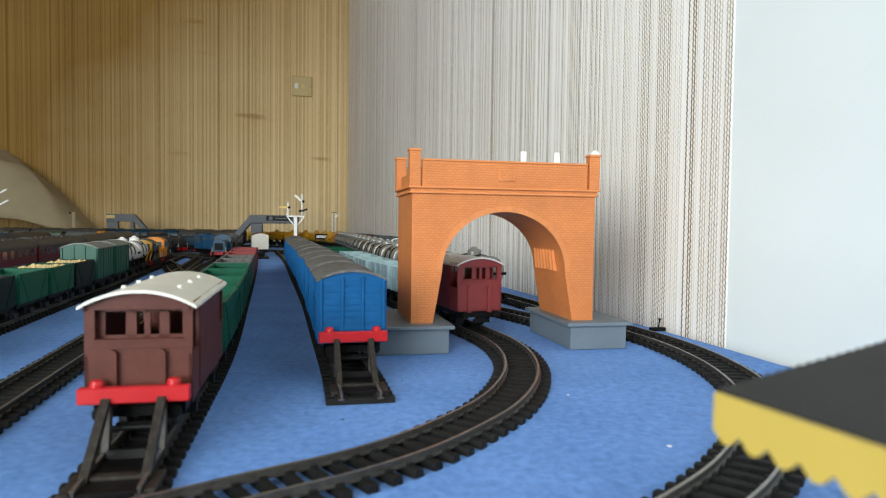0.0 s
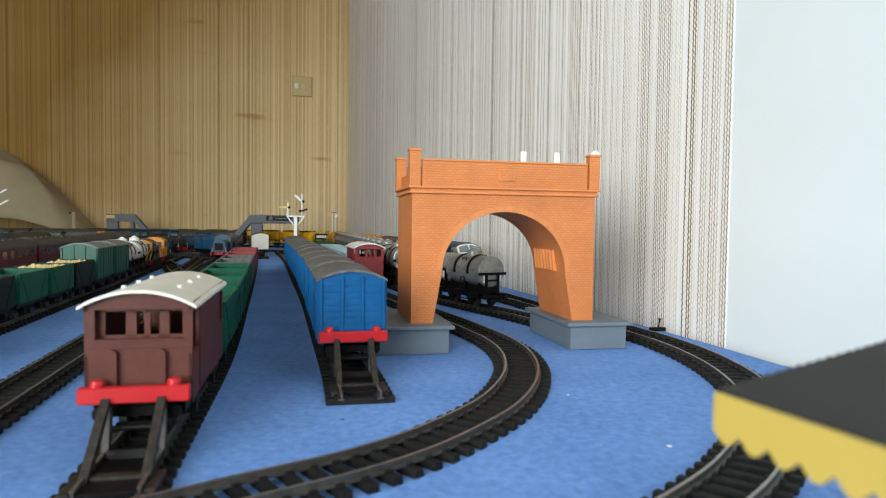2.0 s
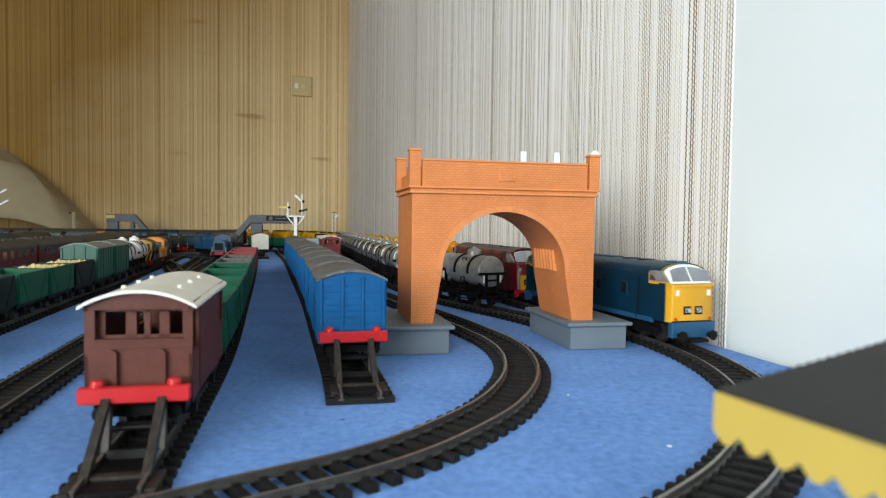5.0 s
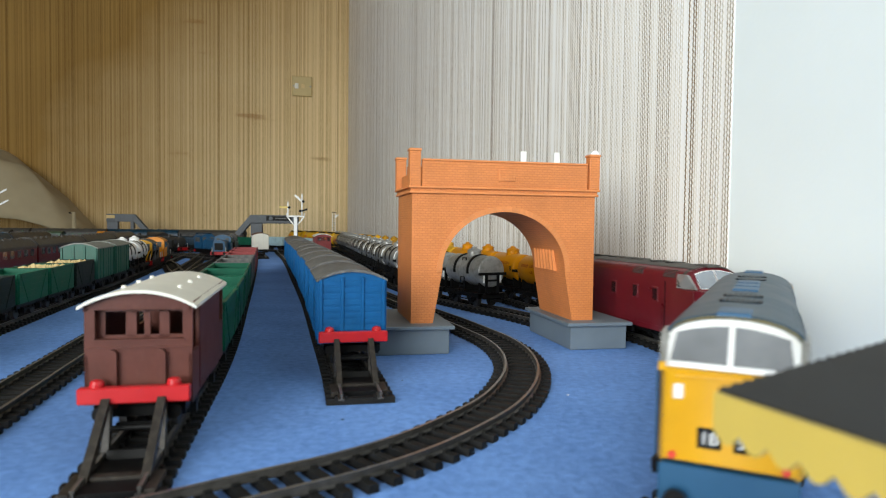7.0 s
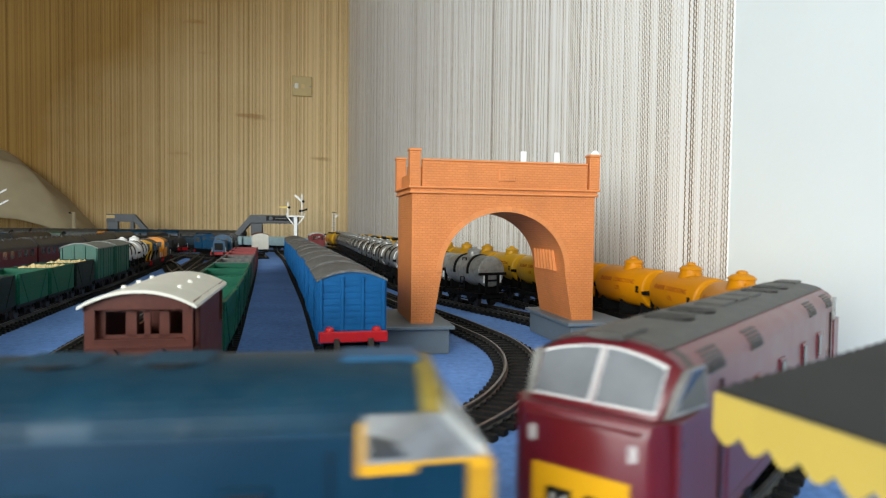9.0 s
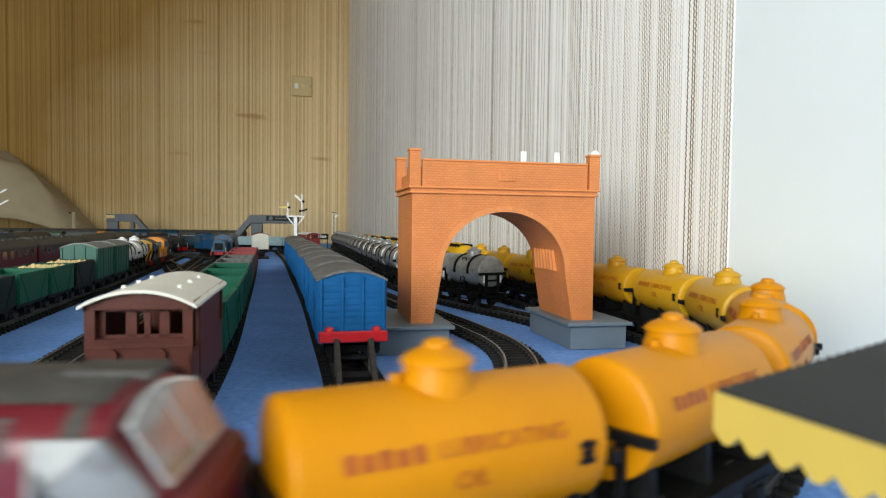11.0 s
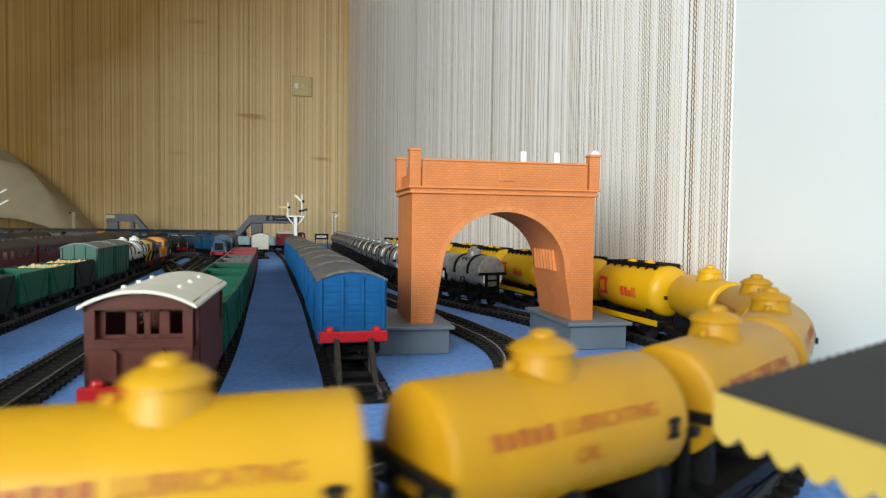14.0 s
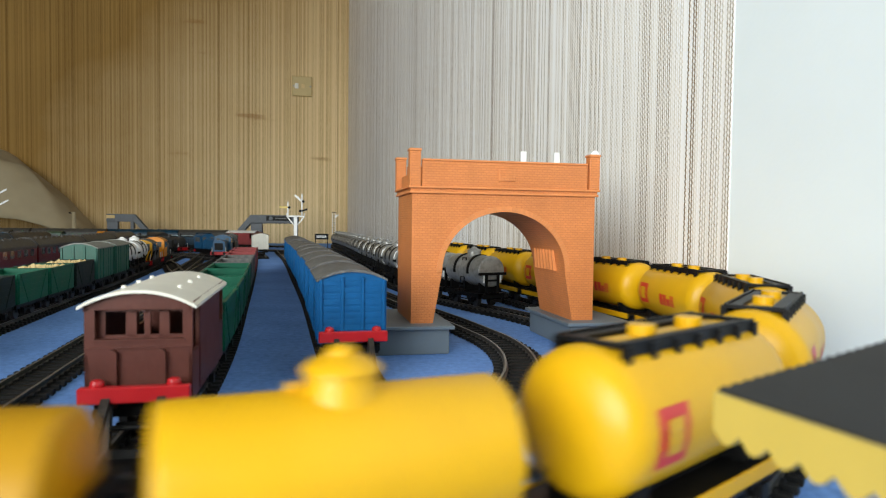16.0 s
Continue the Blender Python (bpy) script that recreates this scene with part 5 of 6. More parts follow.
# course of each train: seconds and metres along its line
SPEED_A = [(0.0, -0.475), (1.7, -0.205), (2.5, -0.075), (3.0, 0.000), (3.5, 0.063), (4.0, 0.132), (4.2, 0.159), (6.3, 0.429), (7.2, 0.563), (7.8, 0.654), (9.0, 0.820), (9.2, 0.846), (11.4, 1.1425), (12.5, 1.292), (14.0, 1.498), (15.0, 1.647), (15.5, 1.7315), (16.0, 1.832)]
TRAIN_B = [(0.0, -0.036), (0.5, 0.048), (1.5, 0.206), (2.5, 0.365), (3.5, 0.535), (4.2, 0.646), (6.3, 0.882), (7.0, 0.945), (9.0, 1.084), (11.3, 1.205), (13.5, 1.285), (15.0, 1.335), (15.5, 1.375), (16.0, 1.46)]


def smooth(table, t):
    """Smooth, ever growing course through (time, length) rows."""
    ts, ss = np.array(table).T
    d = np.diff(ss) / np.diff(ts)
    mk = np.concatenate([[d[0]], 2 * d[1:] * d[:-1] / (d[1:] + d[:-1] + 1e-9), [d[-1]]])
    i = int(np.clip(np.searchsorted(ts, t) - 1, 0, len(d) - 1))
    hh = ts[i + 1] - ts[i]
    u = (t - ts[i]) / hh
    return float(ss[i] * (1 + 2 * u) * (1 - u) ** 2 + mk[i] * hh * u * (1 - u) ** 2 + ss[i + 1] * u * u * (3 - 2 * u) + mk[i + 1] * hh * u * u * (u - 1))


S0_A = LINE_A.near(0.080, 0.655)     # where the blue locomotive's front stands when its course reads 0
RIDERS = []


def ride(ob, path, table, start, offset, wheelbase, bogies=(), pivots=0.0, sign=1):
    RIDERS.append((ob, path, table, start, offset, wheelbase, bogies, pivots, sign))


def build_trains():
    loco, bg = blue_train_loco()
    ride(loco, LINE_A, SPEED_A, S0_A, -0.1115, 0.138, bg, 0.138)
    red, bg = maroon_loco()
    ride(red, LINE_A, SPEED_A, S0_A, -0.240 - 0.1035, 0.130, bg, 0.130)
    back = -0.451
    old = tank_wagon("tank_wagon", "amber yellow tank wagon with faded red lettering", YELLOW_OLD, None, "yellow tank wagons", bars=True, L=0.0660)
    fresh = tank_wagon("tank_wagon", "bright yellow tank wagon with faded red lettering", YELLOW, None, "yellow tank wagons", bars=True, L=0.0660)
    dull = tank_wagon("tank_wagon", "dull ochre yellow tank wagon with faded red lettering", YELLOW_DULL, None, "yellow tank wagons", bars=True, L=0.0660)
    clean = tank_wagon("tank_wagon", "clean glossy yellow tank wagon, unlettered", YELLOW_NEW, None, "yellow tank wagons", L=0.0660)
    for k in range(11):
        src = old if k < 4 else fresh if k < 6 else dull if k < 10 else clean
        ob = src if k in (0, 4, 6, 10) else copy_thing(src, pose(0, 0, 0))
        ride(ob, LINE_A, SPEED_A, S0_A, back - 0.0325, 0.036)
        back -= 0.0725
    back -= 0.004
    for k in range(9):
        if k == 0:
            big = long_tanker("long_tank_wagon", "long yellow tank wagon with black walkway and red marking", None, "long tank wagons")
        ob = big if k == 0 else copy_thing(big, pose(0, 0, 0))
        ride(ob, LINE_A, SPEED_A, S0_A, back - 0.0435, 0.050)
        back -= 0.0925
    # the departing goods train
    rb = brake_van("brake_van", "dark red brake van with white roof at a train's tail", RED_BROWN, WHITE, None)
    s0 = LINE_B.near(0.012, 0.500)
    ride(rb, LINE_B, TRAIN_B, s0, 0.041, 0.046)
    f = 0.092
    pale = open_wagon("open_wagon", "pale blue-grey ribbed open wagon", PALE_BLUE, None, "pale wagons", height=0.0225)
    green = open_wagon("open_wagon", "empty bright green open wagon", GREEN, None, "open wagons", height=0.0205)
    for k in range(8):
        src = pale if k < 5 else green
        ob = src if k in (0, 5) else copy_thing(src, pose(0, 0, 0))
        ride(ob, LINE_B, TRAIN_B, s0, f + 0.036, 0.039)
        f += 0.081


build_trains()


# ---- platform canopy close by ----
def canopy():
    ob = thing("platform_canopy", "platform canopy with black ribbed roof and yellow toothed valance", "canopy", m=pose(0.0417, 0.0965, 0.0007, 0, 0, -70.0))
    # local x runs along the valance towards the camera, local y across the roof to the right
    tilt, length, deep = 0.155, 0.110, 0.064
    n = 60
    w = deep / n
    up, dn = [], []
    for i in range(n + 1):
        y = i * w
        up.append((y, 0.0550 + tilt * y + (0.0004 if i % 2 else 0.0)))
        dn.append((y, 0.0538 + tilt * y))
    part("roof", prism(up + dn[::-1], -0.0004, length, "x"), CANOPY_BLACK, ob, "black corrugated roof")
    teeth = [(0.0, 0.0548), (length, 0.0548)]
    k = 22
    tw = length / k
    for i in range(k, 0, -1):
        x = i * tw
        teeth += [(x, 0.0496), (x - tw * 0.33, 0.0479), (x - tw * 0.5, 0.0476), (x - tw * 0.67, 0.0479)]
    teeth.append((0.0, 0.0493))
    part("valance", prism(teeth, -0.0011, -0.0001, "y"), CANOPY_YELLOW, ob, "yellow toothed valance")
    for x in (0.020, 0.064, 0.100):
        part("column", box(x - 0.0018, x + 0.0018, 0.0300, 0.0336, -0.0006, 0.0578, 0.0003), CANOPY_YELLOW, ob, "yellow column")
        part("bracket", prism([(0.0050, 0.0543), (0.0300, 0.0571), (0.0300, 0.0400), (0.0235, 0.0480), (0.0130, 0.0520)], x - 0.001, x + 0.001, "x"), CANOPY_YELLOW, ob, "yellow bracket")
    return ob


canopy()


# ---- stock on the far sidings ----
def coach(label, mat, roof_mat, m, group, L=0.225):
    ob = thing("railway_coach", label, "railway coach", group, m)
    w, z0, ze, h = 0.0172, 0.0100, 0.0395, L / 2
    part("body", prism([(-w * 0.97, z0), (-w, 0.018), (-w, ze), (w, ze), (w, 0.018), (w * 0.97, z0)], -h, h, "x"), mat, ob)
    shade_by_angle(part("roof", roof_bm(L + 0.001, w + 0.0003, ze - 0.0004, 0.0100, 0.0040), roof_mat, ob, "dusty grey roof"))
    part("roof_rib", roof_bm(0.0012, w + 0.0008, ze + 0.0002, 0.0102, 0.0016), roof_mat, ob, m=pose(h, 0, 0))
    part("roof_rib", roof_bm(0.0012, w + 0.0008, ze + 0.0002, 0.0102, 0.0016), roof_mat, ob, m=pose(-h, 0, 0))
    for s in (-1, 1):
        for k in range(9):
            x = -h + 0.018 + k * (L - 0.036) / 8
            part("window", box(x - 0.0062, x + 0.0062, s * w - 0.0004, s * w + 0.0003, 0.0255, 0.0345), GLASS_DARK, ob)
            part("roof_vent", cyl((x, s * 0.007, ze + 0.0078), (x, s * 0.007, ze + 0.0104), 0.0016, 0.0012, 8), roof_mat, ob)
        part("end_door", box(s * h - 0.0012, s * h + 0.0016, -0.0062, 0.0062, z0, 0.0385), BLACK, ob)
        bogie(ob, s * (h - 0.032), 0.030)
    part("underside", box(-h + 0.004, h - 0.004, -0.012, 0.012, 0.0055, z0 + 0.0004), BLACK, ob)
    return ob


def small_loco(label, mat, m, front=None, hood=0.66, stripes=False, cab_mat=None, L=0.105, dome=False):
    """A shunting engine: frames, bonnet or boiler, cab with windows, chimney."""
    ob = thing("shunting_locomotive", label, "locomotive", "shunting locomotives", m)
    h = L / 2
    cab_mat = cab_mat or mat
    part("footplate", box(-h, h, -0.0165, 0.0165, 0.0105, 0.0135, 0.0003), BLACK, ob)
    for x in (-0.026, 0.0, 0.026):
        wheelset(ob, x, 0.0080)
    part("frame", box(-h + 0.004, h - 0.004, -0.0145, 0.0145, 0.0045, 0.0106), BLACK, ob)
    xb = h - L * hood
    if dome:
        shade_by_angle(part("boiler", spin([(xb, 0.0004), (xb, 0.0112), (h - 0.004, 0.0112), (h - 0.003, 0.0100), (h - 0.003, 0.0004)], 28), mat, ob, m=pose(0, 0, 0.0262)), 40)
        part("chimney", spin([(0.0360, 0.0038), (0.0400, 0.0030), (0.0455, 0.0030), (0.0462, 0.0038), (0.0472, 0.0036)], 16, "z"), mat, ob, m=pose(h - 0.012, 0, 0))
        shade_by_angle(part("dome", spin([(0.0360, 0.0050), (0.0410, 0.0045), (0.0432, 0.0030), (0.0438, 0.0006)], 18, "z"), mat, ob, m=pose(xb + 0.022, 0, 0)))
        for s in (-1, 1):
            part("side_tank", box(xb - 0.002, h - 0.020, s * 0.0105, s * 0.0165, 0.0135, 0.0300, 0.0005), mat, ob)
    else:
        shade_by_angle(part("bonnet", prism([(-0.0115, 0.0135), *arc_pts(0.0115, 0.0330, 0.0040, 10), (0.0115, 0.0135)], xb, h - 0.002, "x"), mat, ob), 30)
        part("radiator", box(h - 0.0025, h - 0.0010, -0.0085, 0.0085, 0.0165, 0.0310, 0.0003), BLACK, ob, "dark radiator grille")
        for k in range(4):
            for s in (-1, 1):
                part("bonnet_door", box(xb + 0.004 + k * 0.0125, xb + 0.0145 + k * 0.0125, s * 0.0115 - 0.0003, s * 0.0115 + 0.0004, 0.0150, 0.0320, 0.0001), mat, ob)
    for s in (-1, 1):
        part("cab_side", box(-h + 0.002, xb, s * 0.0168, s * 0.0158, 0.0135, 0.0420), cab_mat, ob)
        part("cab_window", box(-h + 0.008, xb - 0.006, s * 0.0170 - 0.0004, s * 0.0170 + 0.0004, 0.0295, 0.0390), GLASS_DARK, ob)
    for x in (-h + 0.002, xb - 0.0012):
        e = part("cab_end", prism([(-0.0165, 0.0135), *arc_pts(0.0165, 0.0415, 0.0052, 10), (0.0165, 0.0135)], x, x + 0.0012, "x"), front or cab_mat, ob)
        for y in (-0.0088, 0.0088):
            part("end_window", box(x - 0.0004, x + 0.0016, y - 0.0036, y + 0.0036, 0.0300, 0.0395), GLASS_DARK, ob)
        if stripes:
            for k in range(-3, 4):
                part("stripe", prism([(k * 0.0048 - 0.0012, 0.0140), (k * 0.0048 + 0.0012, 0.0140), (k * 0.0048 + 0.0012 + 0.0045 * (1 if k >= 0 else -1), 0.0285), (k * 0.0048 - 0.0012 + 0.0045 * (1 if k >= 0 else -1), 0.0285)], x - 0.0005, x + 0.0017, "x"), BLACK, ob, "black warning stripe")
    shade_by_angle(part("cab_roof", roof_bm(xb + h + 0.002, 0.0175, 0.0412, 0.0060, 0.0012), cab_mat if not dome else mat, ob, m=pose((xb - h) / 2, 0, 0)))
    for s in (-1, 1):
        part("buffer_beam", box(s * h - 0.0010, s * h + 0.0010, -0.0165, 0.0165, 0.0065, 0.0130), RED, ob, "red buffer beam")
        for y in (-0.0112, 0.0112):
            b = cyl((s * h, y, 0.0100), (s * (h + 0.0042), y, 0.0100), 0.0013, seg=8)
            add_cyl(b, (s * (h + 0.0042), y, 0.0100), (s * (h + 0.0054), y, 0.0100), 0.0028, seg=12)
            part("buffer", b, BLACK, ob)
        for y in (-0.0135, 0.0135):
            part("handrail", cyl((s * (h - 0.002), y, 0.0135), (s * (h - 0.002), y, 0.0225), 0.0005, seg=6), WHITE, ob, "white handrail")
    return ob


LOCO_BLACK = plain("loco_black_paint", (0.022, 0.022, 0.022), 0.4, vary=0.2, scale=90, dirt=(0.10, 0.09, 0.075), dirt_amount=0.4)
LOCO_GREEN = plain("loco_green_paint", (0.03, 0.075, 0.04), 0.4, vary=0.15, scale=90, dirt=(0.10, 0.10, 0.08), dirt_amount=0.3)
NAVY_COACH = plain("blue_grey_coach_paint", (0.025, 0.055, 0.095), 0.4, vary=0.12, scale=70)

s = LINE_M.near(-0.42, 0.30) + 0.16
for k in range(5):
    coach("maroon railway coach with dusty grey roof", MAROON, DARK_ROOF, LINE_M.pose_at(s + 0.1125, 0.16), "maroon coaches")
    s += 0.2325
s = 0.03
for k in range(4):
    coach("blue-grey railway coach with dull grey roof", NAVY_COACH, DARK_ROOF if k % 2 else LOCO_ROOF, LINE_N.pose_at(s + 0.1125, 0.16), "blue-grey coaches")
    s += 0.2325
track(LINE_S, "siding track in front of the far running line")
track(LINE_T, "siding track across the far end of the yard")
s = 0.015
for mt, fr, cb, d, lab in ((LOCO_BLUE, None, None, False, "dark blue diesel shunter facing the yard"), (LOCO_BLACK, None, None, True, "grimy black tank engine across the yard"), (LOCO_BLACK, ORANGE, ORANGE, False, "dark shunter with a bright orange cab"), (LOCO_GREEN, None, None, True, "dark green tank engine across the yard")):
    small_loco(lab, mt, LINE_T.pose_at(s + 0.0525, 0.052), front=fr, cab_mat=cb, dome=d)
    s += 0.118
for k in range(2):
    coach("dark railway coach with grimy black roof", LOCO_GREEN if k % 2 else LOCO_BLACK, DARK_ROOF, LINE_T.pose_at(s + 0.1125, 0.16), "dark coaches")
    s += 0.2325
s = 0.05
for k, (mt, d, lab) in enumerate(((LOCO_BLACK, True, "black tank engine on a siding"), (LOCO_GREEN, False, "dark green diesel shunter on a siding"), (ORANGE, False, "bright orange diesel shunter on a siding"), (LOCO_BLACK, True, "black tank engine on a siding"), (NAVY_COACH, False, "dull blue diesel shunter"))):
    small_loco(lab, mt, LINE_O.pose_at(s + 0.0525, 0.052) @ pose(0, 0, 0, 0, 0, 180), dome=d)
    s += 0.122
# dark stock before the far running line
s = 0.004
for k, (mt, rf, lab) in enumerate(((LOCO_BLACK, DARK_ROOF, "dark railway coach with grimy black roof"), (NAVY_COACH, LOCO_ROOF, "dull blue railway coach with dark roof"), (LOCO_GREEN, DARK_ROOF, "dark green railway coach with grimy roof"), (LOCO_BLACK, DARK_ROOF, "dark railway coach with grimy black roof"), (NAVY_COACH, DARK_ROOF, "dull blue railway coach with dark roof"))):
    coach(lab, mt, rf, LINE_S.pose_at(s + 0.1025, 0.15), "dark coaches", L=0.205)
    s += 0.2125
# engines beyond the white tank wagons
s = LINE_L.near(-0.27, 0.27) + 0.083 * 9 + 0.005
small_loco("black shunter with yellow and black striped cab end", LOCO_BLACK, LINE_L.pose_at(s + 0.0525, 0.052), front=YELLOW_END, stripes=True)
small_loco("dark shunter with orange cab end", LOCO_BLACK, LINE_L.pose_at(s + 0.172, 0.052), front=ORANGE, cab_mat=ORANGE)
small_loco("mid-blue diesel shunter standing in the yard", LOCO_BLUE_BRIGHT, LINE_H.pose_at(LINE_H.near(-0.47, 1.39), 0.052) @ pose(0, 0, 0, 0, 0, 180))
small_loco("black tank engine with red buffer beam", LOCO_BLACK, LINE_H.pose_at(LINE_H.near(-0.505, 1.53), 0.052) @ pose(0, 0, 0, 0, 0, 180), dome=True)
THROAT = Path([(-0.395, 1.26), (-0.51, 1.46), (-0.74, 1.60), (-1.10, 1.70)])
for x, y, mt, d, lab in ((-0.525, 1.475, LOCO_BLUE_BRIGHT, False, "mid-blue diesel shunter in the yard throat"), (-0.665, 1.560, LOCO_BLACK, True, "grimy black tank engine in the yard throat"), (-0.800, 1.620, LOCO_BLACK, False, "black diesel shunter in the yard throat")):
    small_loco(lab, mt, THROAT.pose_at(THROAT.near(x, y), 0.052) @ pose(0, 0, 0, 0, 0, 180), dome=d)
box_van("box_van", "cream box van with reddish-brown roof", CREAM, BROWN, LINE_Q.pose_at(LINE_Q.near(-0.425, 1.52), 0.040), "cream vans")


# ---- railway furniture ----
def footbridge(m, L=0.15, label="dark grey plastic footbridge with sloping stair", left=True, right=False):
    ob = thing("footbridge", label, "footbridge", "footbridges", m)
    zt = 0.077
    part("deck", box(0, L, -0.014, 0.014, zt, zt + 0.003), GREY_BRIDGE, ob)
    for y in (-0.014, 0.012):
        part("side_panel", box(0, L, y, y + 0.002, zt, zt + 0.025, 0.0004), GREY_BRIDGE, ob)
        k = 7
        for i in range(k):
            x = (i + 0.5) * L / k
            part("panel_rib", box(x - 0.001, x + 0.001, y - 0.0007, y + 0.0027, zt, zt + 0.025), GREY_BRIDGE, ob)
        if left:
            part("stair_side", prism([(0, zt + 0.025), (-0.062, 0.027), (-0.062, 0.002), (0, zt)], y, y + 0.002, "y"), GREY_BRIDGE, ob)
        if right:
            part("stair_side", prism([(L, zt + 0.025), (L + 0.062, 0.027), (L + 0.062, 0.002), (L, zt)], y, y + 0.002, "y"), GREY_BRIDGE, ob)
    for i in range(12):
        f = i / 12
        if left:
            part("step", box(-0.062 * f - 0.006, -0.062 * f, -0.012, 0.012, zt * (1 - f) - 0.002, zt * (1 - f)), GREY_BRIDGE, ob)
        if right:
            part("step", box(L + 0.062 * f, L + 0.062 * f + 0.006, -0.012, 0.012, zt * (1 - f) - 0.002, zt * (1 - f)), GREY_BRIDGE, ob)
    part("leg", box(0.001, 0.034, -0.011, 0.011, 0.0, zt, 0.0005), GREY_BRIDGE, ob, "solid grey stair tower")
    part("leg", box(L - 0.012, L - 0.002, -0.011, 0.011, 0.0, zt, 0.0005), GREY_BRIDGE, ob)
    part("roof_rib", box(0.0, L, -0.0155, -0.0140, zt + 0.0235, zt + 0.0255), GREY_BRIDGE, ob)
    return ob


fb = footbridge(pose(-0.578, 1.955, 0, 0, 0, 6), 0.140)
bd = thing("name_board", "dark board with a faint round badge on the footbridge", "sign", m=pose(-0.578, 1.955, 0, 0, 0, 6) @ pose(0.085, -0.0170, 0.092))
part("board", box(-0.038, 0.036, -0.0012, 0.0010, -0.006, 0.0075, 0.0003), BLACK, bd)
part("badge", cyl((-0.024, -0.0013, 0.0006), (-0.024, -0.0020, 0.0006), 0.0058, seg=20), GREY_BRIDGE, bd)
part("lettering", box(-0.012, 0.022, -0.0018, -0.0012, -0.0012, 0.0025), GREY_ROOF, bd)
footbridge(pose(-1.115, 2.16, 0, 0, 0, 12), 0.085, "grey plastic footbridge with a yellow panel", left=False, right=True)
part("panel", box(-0.0, 0.026, -0.0166, -0.0146, 0.088, 0.099), SAND, bpy.data.objects["footbridge.001"], "dull yellow panel")


def semaphore(parent, x, y, z0, z1, arm_z, arm_len, arm_angle, arm_mat, side=1):
    part("post", box(x - 0.0014, x + 0.0014, y - 0.0014, y + 0.0014, z0, z1, 0.0003), WHITE, parent, "white post")
    part("finial", cyl((x, y, z1), (x, y, z1 + 0.004), 0.0016, 0.0003, 8), WHITE, parent)
    a = part("arm", box(0, side * arm_len, -0.0005, 0.0005, -0.0018, 0.0018) if side > 0 else box(-arm_len, 0, -0.0005, 0.0005, -0.0018, 0.0018), arm_mat, parent, "signal arm", m=pose(x, y - 0.0022, arm_z, 0, arm_angle, 0))
    part("spectacle", cyl((x - side * 0.003, y - 0.0030, arm_z), (x - side * 0.003, y - 0.0018, arm_z), 0.0028, seg=12), BLACK, parent, "black spectacle")
    part("lamp", box(x - 0.0012, x + 0.0012, y + 0.0012, y + 0.0036, arm_z - 0.002, arm_z + 0.002), BLACK, parent)
    return a


def gantry():
    ob = thing("bracket_signal", "white bracket signal with two semaphore posts", "signal", "signals", pose(-0.302, 1.330, 0, 0, 0, 8))
    part("mast", box(-0.0035, 0.0035, -0.0035, 0.0035, 0, 0.092, 0.0004), WHITE, ob)
    part("base", box(-0.010, 0.010, -0.008, 0.008, 0, 0.003, 0.0004), WHITE, ob)
    part("platform", box(-0.018, 0.018, -0.006, 0.006, 0.0920, 0.0950, 0.0003), WHITE, ob)
    for s in (-1, 1):
        part("bracket", prism([(s * 0.003, 0.076), (s * 0.0046, 0.076), (s * 0.0170, 0.0905), (s * 0.0170, 0.0922), (s * 0.0150, 0.0922)], -0.002, 0.002, "y"), WHITE, ob)
        for k in range(4):
            part("rail_post", cyl((s * 0.0176, -0.005 + k * 0.0033, 0.095), (s * 0.0176, -0.005 + k * 0.0033, 0.100), 0.0004, seg=6), WHITE, ob)
    semaphore(ob, -0.0155, 0, 0.095, 0.1205, 0.1115, 0.0165, 2, CANOPY_YELLOW, -1)
    semaphore(ob, 0.0125, 0, 0.095, 0.1370, 0.1240, 0.0190, 42, WHITE, -1)
    semaphore(ob, 0.0125, 0, 0.095, 0.1000, 0.1045, 0.0120, -20, BLACK, 1)
    return ob


gantry()
sg = thing("lattice_signal", "thin lattice signal post with small white arm", "signal", "signals", pose(-0.340, 2.02, 0))
for s in (-1, 1):
    part("upright", box(s * 0.004 - 0.0008, s * 0.004 + 0.0008, -0.0008, 0.0008, 0, 0.112), WHITE, sg)
for k in range(14):
    part("lattice_bar", box(-0.004, 0.004, -0.0006, 0.0006, 0.006 + k * 0.0075, 0.0085 + k * 0.0075), BLACK, sg, "dark lattice bar")
part("arm", box(0.0, 0.016, -0.0006, 0.0006, -0.002, 0.002), WHITE, sg, m=pose(0.002, -0.002, 0.098, 0, -35, 0))
part("cap", box(-0.006, 0.006, -0.002, 0.002, 0.112, 0.1145), BLACK, sg)
sl = thing("bracket_signal", "white semaphore signal at the sidings", "signal", "signals", pose(-1.045, 1.52, 0))
semaphore(sl, 0.0, 0, 0, 0.150, 0.136, 0.030, -28, WHITE, 1)
semaphore(sl, 0.003, 0.004, 0, 0.118, 0.112, 0.028, -28, WHITE, 1)
wp = thing("water_column", "slim white column by the far sidings", "column", m=pose(-1.210, 2.13, 0))
part("shaft", cyl((0, 0, 0), (0, 0, 0.104), 0.0062, 0.0058, 14), CLOTH, wp)
part("collar", cyl((0, 0, 0.104), (0, 0, 0.107), 0.0075, seg=14), CLOTH, wp)
part("arm", cyl((-0.016, 0, 0.104), (0, 0, 0.104), 0.0022, seg=8), BLACK, wp)
nb = thing("station_sign", "small black station sign with pale marks on posts", "sign", m=pose(-0.345, 1.845, 0, 0, 0, 8))
part("board", box(-0.019, 0.019, -0.001, 0.001, 0.034, 0.050, 0.0003), BLACK, nb, "black board")
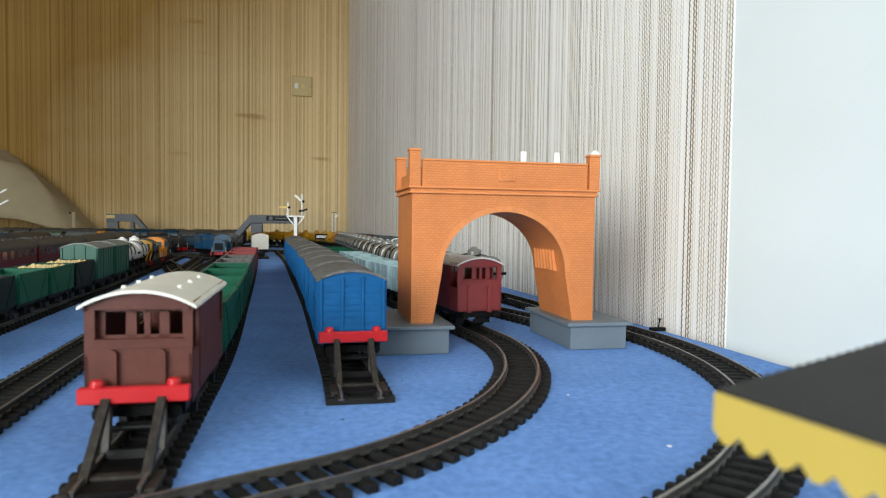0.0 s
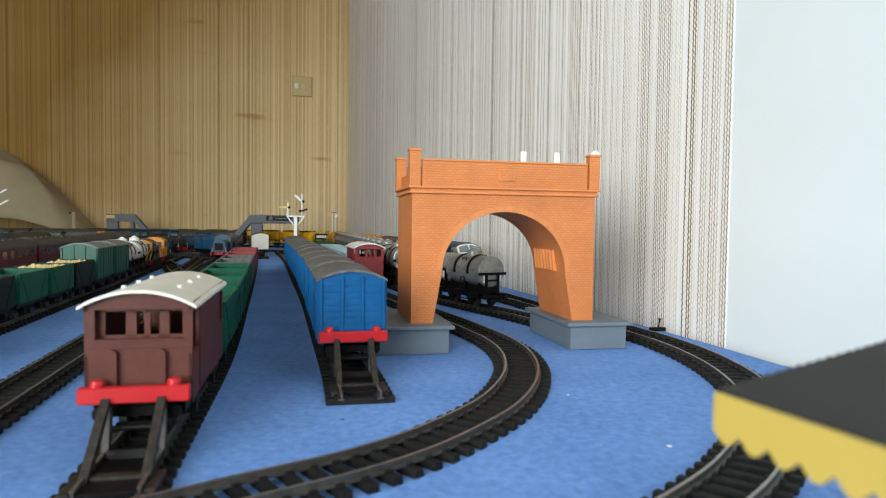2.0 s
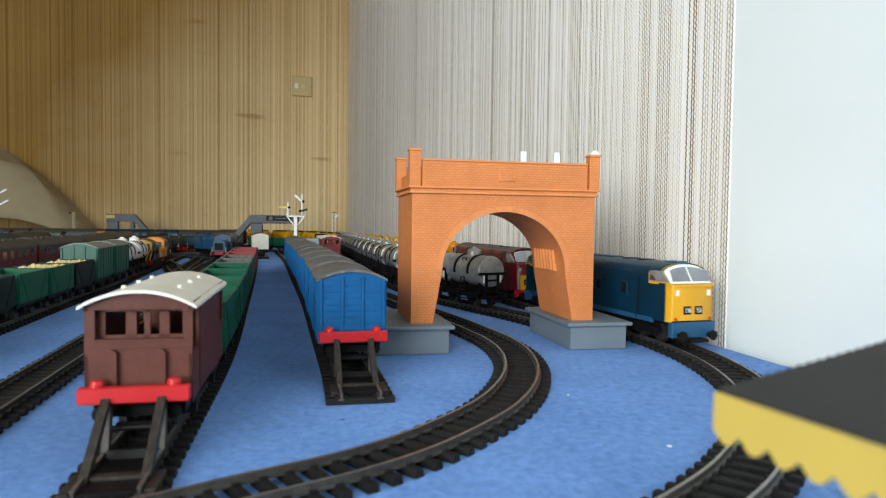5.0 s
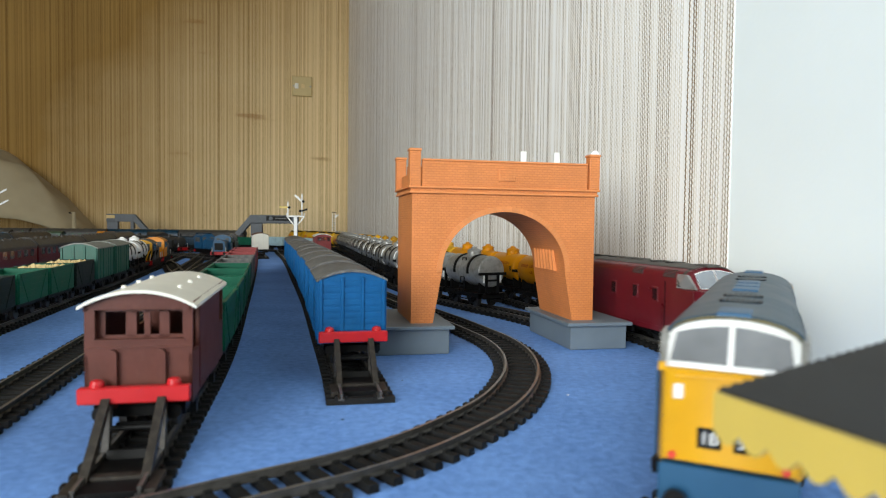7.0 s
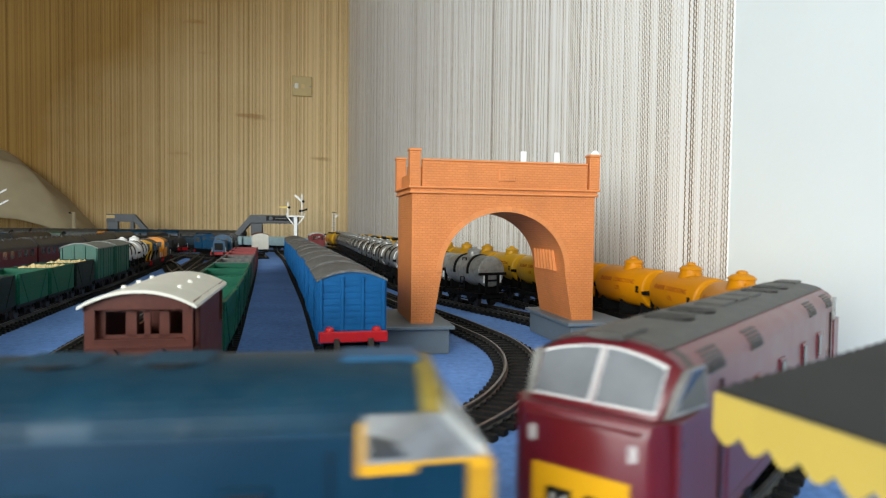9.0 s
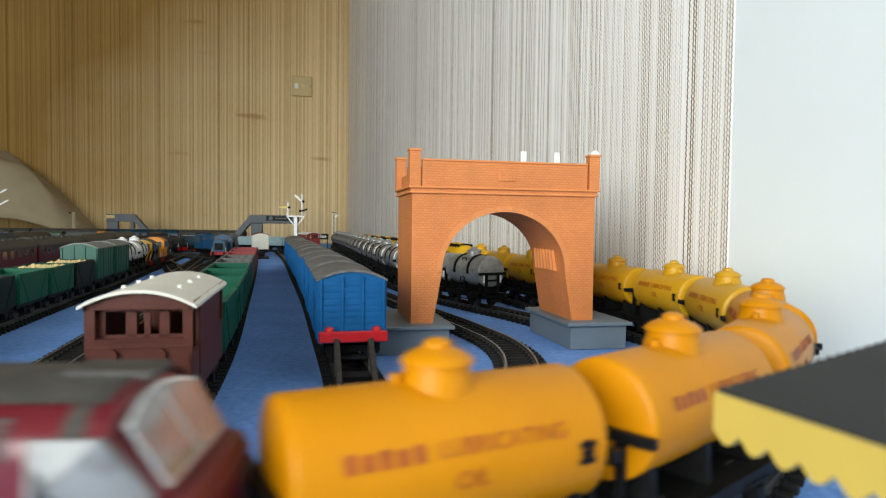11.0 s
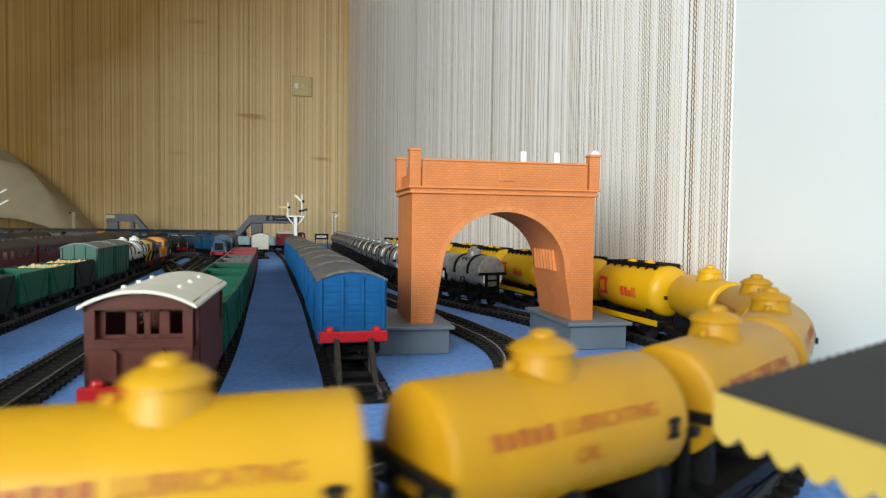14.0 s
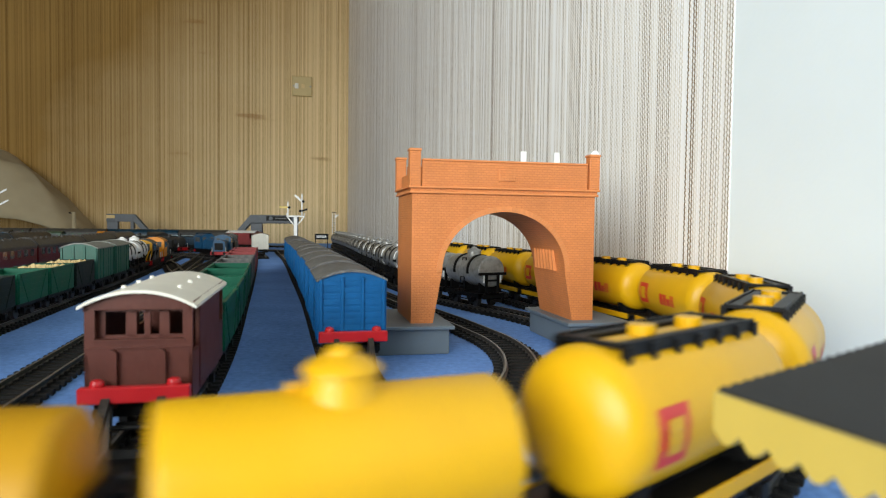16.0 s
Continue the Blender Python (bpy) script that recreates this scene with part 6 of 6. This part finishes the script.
for k in range(6):
    part("mark", box(-0.014 + k * 0.0047, -0.0108 + k * 0.0047, -0.0016, -0.0009, 0.0385, 0.0455), WHITE, nb, "pale mark")
for x in (-0.017, 0.017):
    part("post", box(x - 0.0012, x + 0.0012, -0.0009, 0.0009, 0, 0.035), BLACK, nb)


def point_lever():
    ob = thing("point_lever", "small black point lever beside the track", "lever", m=pose(0.1665, 0.500, 0, 0, 0, 15))
    part("base", box(-0.006, 0.006, -0.0025, 0.0025, 0, 0.0028, 0.0004), BLACK, ob)
    part("handle", cyl((0.001, 0, 0.0025), (0.0018, 0, 0.0085), 0.0006, 0.0005, 8), BLACK, ob)
    part("knob", cyl((0.0018, 0, 0.0082), (0.0019, 0, 0.0096), 0.0010, seg=8), BLACK, ob)


point_lever()
random.seed(21)
for x, y, r in ((0.0835, 0.2345, 0.0009), (-0.040, 0.262, 0.0006), (0.060, 0.305, 0.0006), (-0.020, 0.330, 0.0005)):
    bm = bmesh.new()
    g = bmesh.ops.create_icosphere(bm, subdivisions=1, radius=r)
    for v in g["verts"]:
        v.co = Vector((v.co.x * random.uniform(0.7, 1.5), v.co.y * random.uniform(0.5, 1.0), v.co.z * 0.4))
    tagged(link("lint", bm, WHITE if x > 0 else BLACK, m=pose(x, y, r * 0.35)), "tiny scrap of lint on the felt", "lint", "scraps on the felt")


# ---- room things ----
def socket():
    w = pose(CORNER.x, CORNER.y, 0, 0, 0, math.degrees(math.atan2(END_DIR.y, END_DIR.x)))
    ob = thing("wall_socket", "cream plastic wall socket with switch on the papered wall", "socket", m=w @ pose(0.180, 0.0, 0.612))
    part("plate", box(-0.038, 0.038, 0.0, 0.009, -0.039, 0.039, 0.003), CREAM_SOCKET, ob)
    part("switch", box(0.014, 0.028, 0.009, 0.0125, -0.010, 0.010, 0.001), CREAM, ob, "pale rocker switch")
    part("outlet", box(-0.010, 0.004, 0.009, 0.0104, -0.008, 0.008, 0.001), SAND, ob)
    for y in (-0.031, 0.033):
        part("screw", cyl((y, 0.009, 0), (y, 0.0098, 0), 0.003, seg=10), BRIGHT, ob)


socket()


def cloth_heap():
    """A sheet thrown over something by the end wall: a sloping heap with soft folds."""
    bm = bmesh.new()
    nx, ny = 60, 26
    grid = []
    for i in range(nx + 1):
        row = []
        for j in range(ny + 1):
            u, v = i / nx, j / ny
            x = -0.72 + 0.75 * u
            y = 0.30 * v
            fall = max(0.0, 1 - u ** 2.6) * 0.40 if u < 1 else 0
            ridge = math.sin(min(1.0, v * 2.2 + 0.10) * math.pi / 2) ** 0.6
            fold = 0.010 * math.sin(26 * u + 7 * v + 2.0 * noise.noise((u * 5, v * 4, 0.3))) * (1 - v * 0.6) + 0.018 * noise.noise((u * 6, v * 3, 1.7))
            row.append(bm.verts.new((x, y + fold * 1.4, max(0.0, fall * ridge + fold))))
        grid.append(row)
    for i in range(nx):
        for j in range(ny):
            bm.faces.new((grid[i][j], grid[i + 1][j], grid[i + 1][j + 1], grid[i][j + 1]))
    bmesh.ops.recalc_face_normals(bm, faces=bm.faces)
    bmesh.ops.solidify(bm, geom=bm.faces, thickness=0.003)
    ob = link("draped_sheet", bm, CLOTH, smooth=True, m=pose(-1.190, 2.14, 0.001, 0, 0, 14.8))
    return tagged(ob, "beige crumpled sheet draped in a sloping heap", "sheet")


cloth_heap()


def motions():
    """Keys of the two trains; their bogies turn to the line."""
    times = [k * 0.25 for k in range(65)]
    for ob, path, table, start, offset, base, bogies, pivots, sign in RIDERS:
        rows, turns = [], [[] for _ in bogies]
        for t in times:
            s = start + smooth(table, t) + offset
            m = path.pose_at(s, base)
            rows.append((t, m))
            for b, lst in zip(bogies, turns):
                q = 1 if b.matrix_basis.translation.x > 0 else -1
                d = m.to_3x3().inverted() @ path.way(s + q * pivots / 2).to_3d()
                lst.append((t, pose(q * pivots / 2, 0, 0, 0, 0, math.degrees(math.atan2(d.y, d.x)))))
        walk(ob, rows)
        for b, lst in zip(bogies, turns):
            walk(b, lst)


motions()
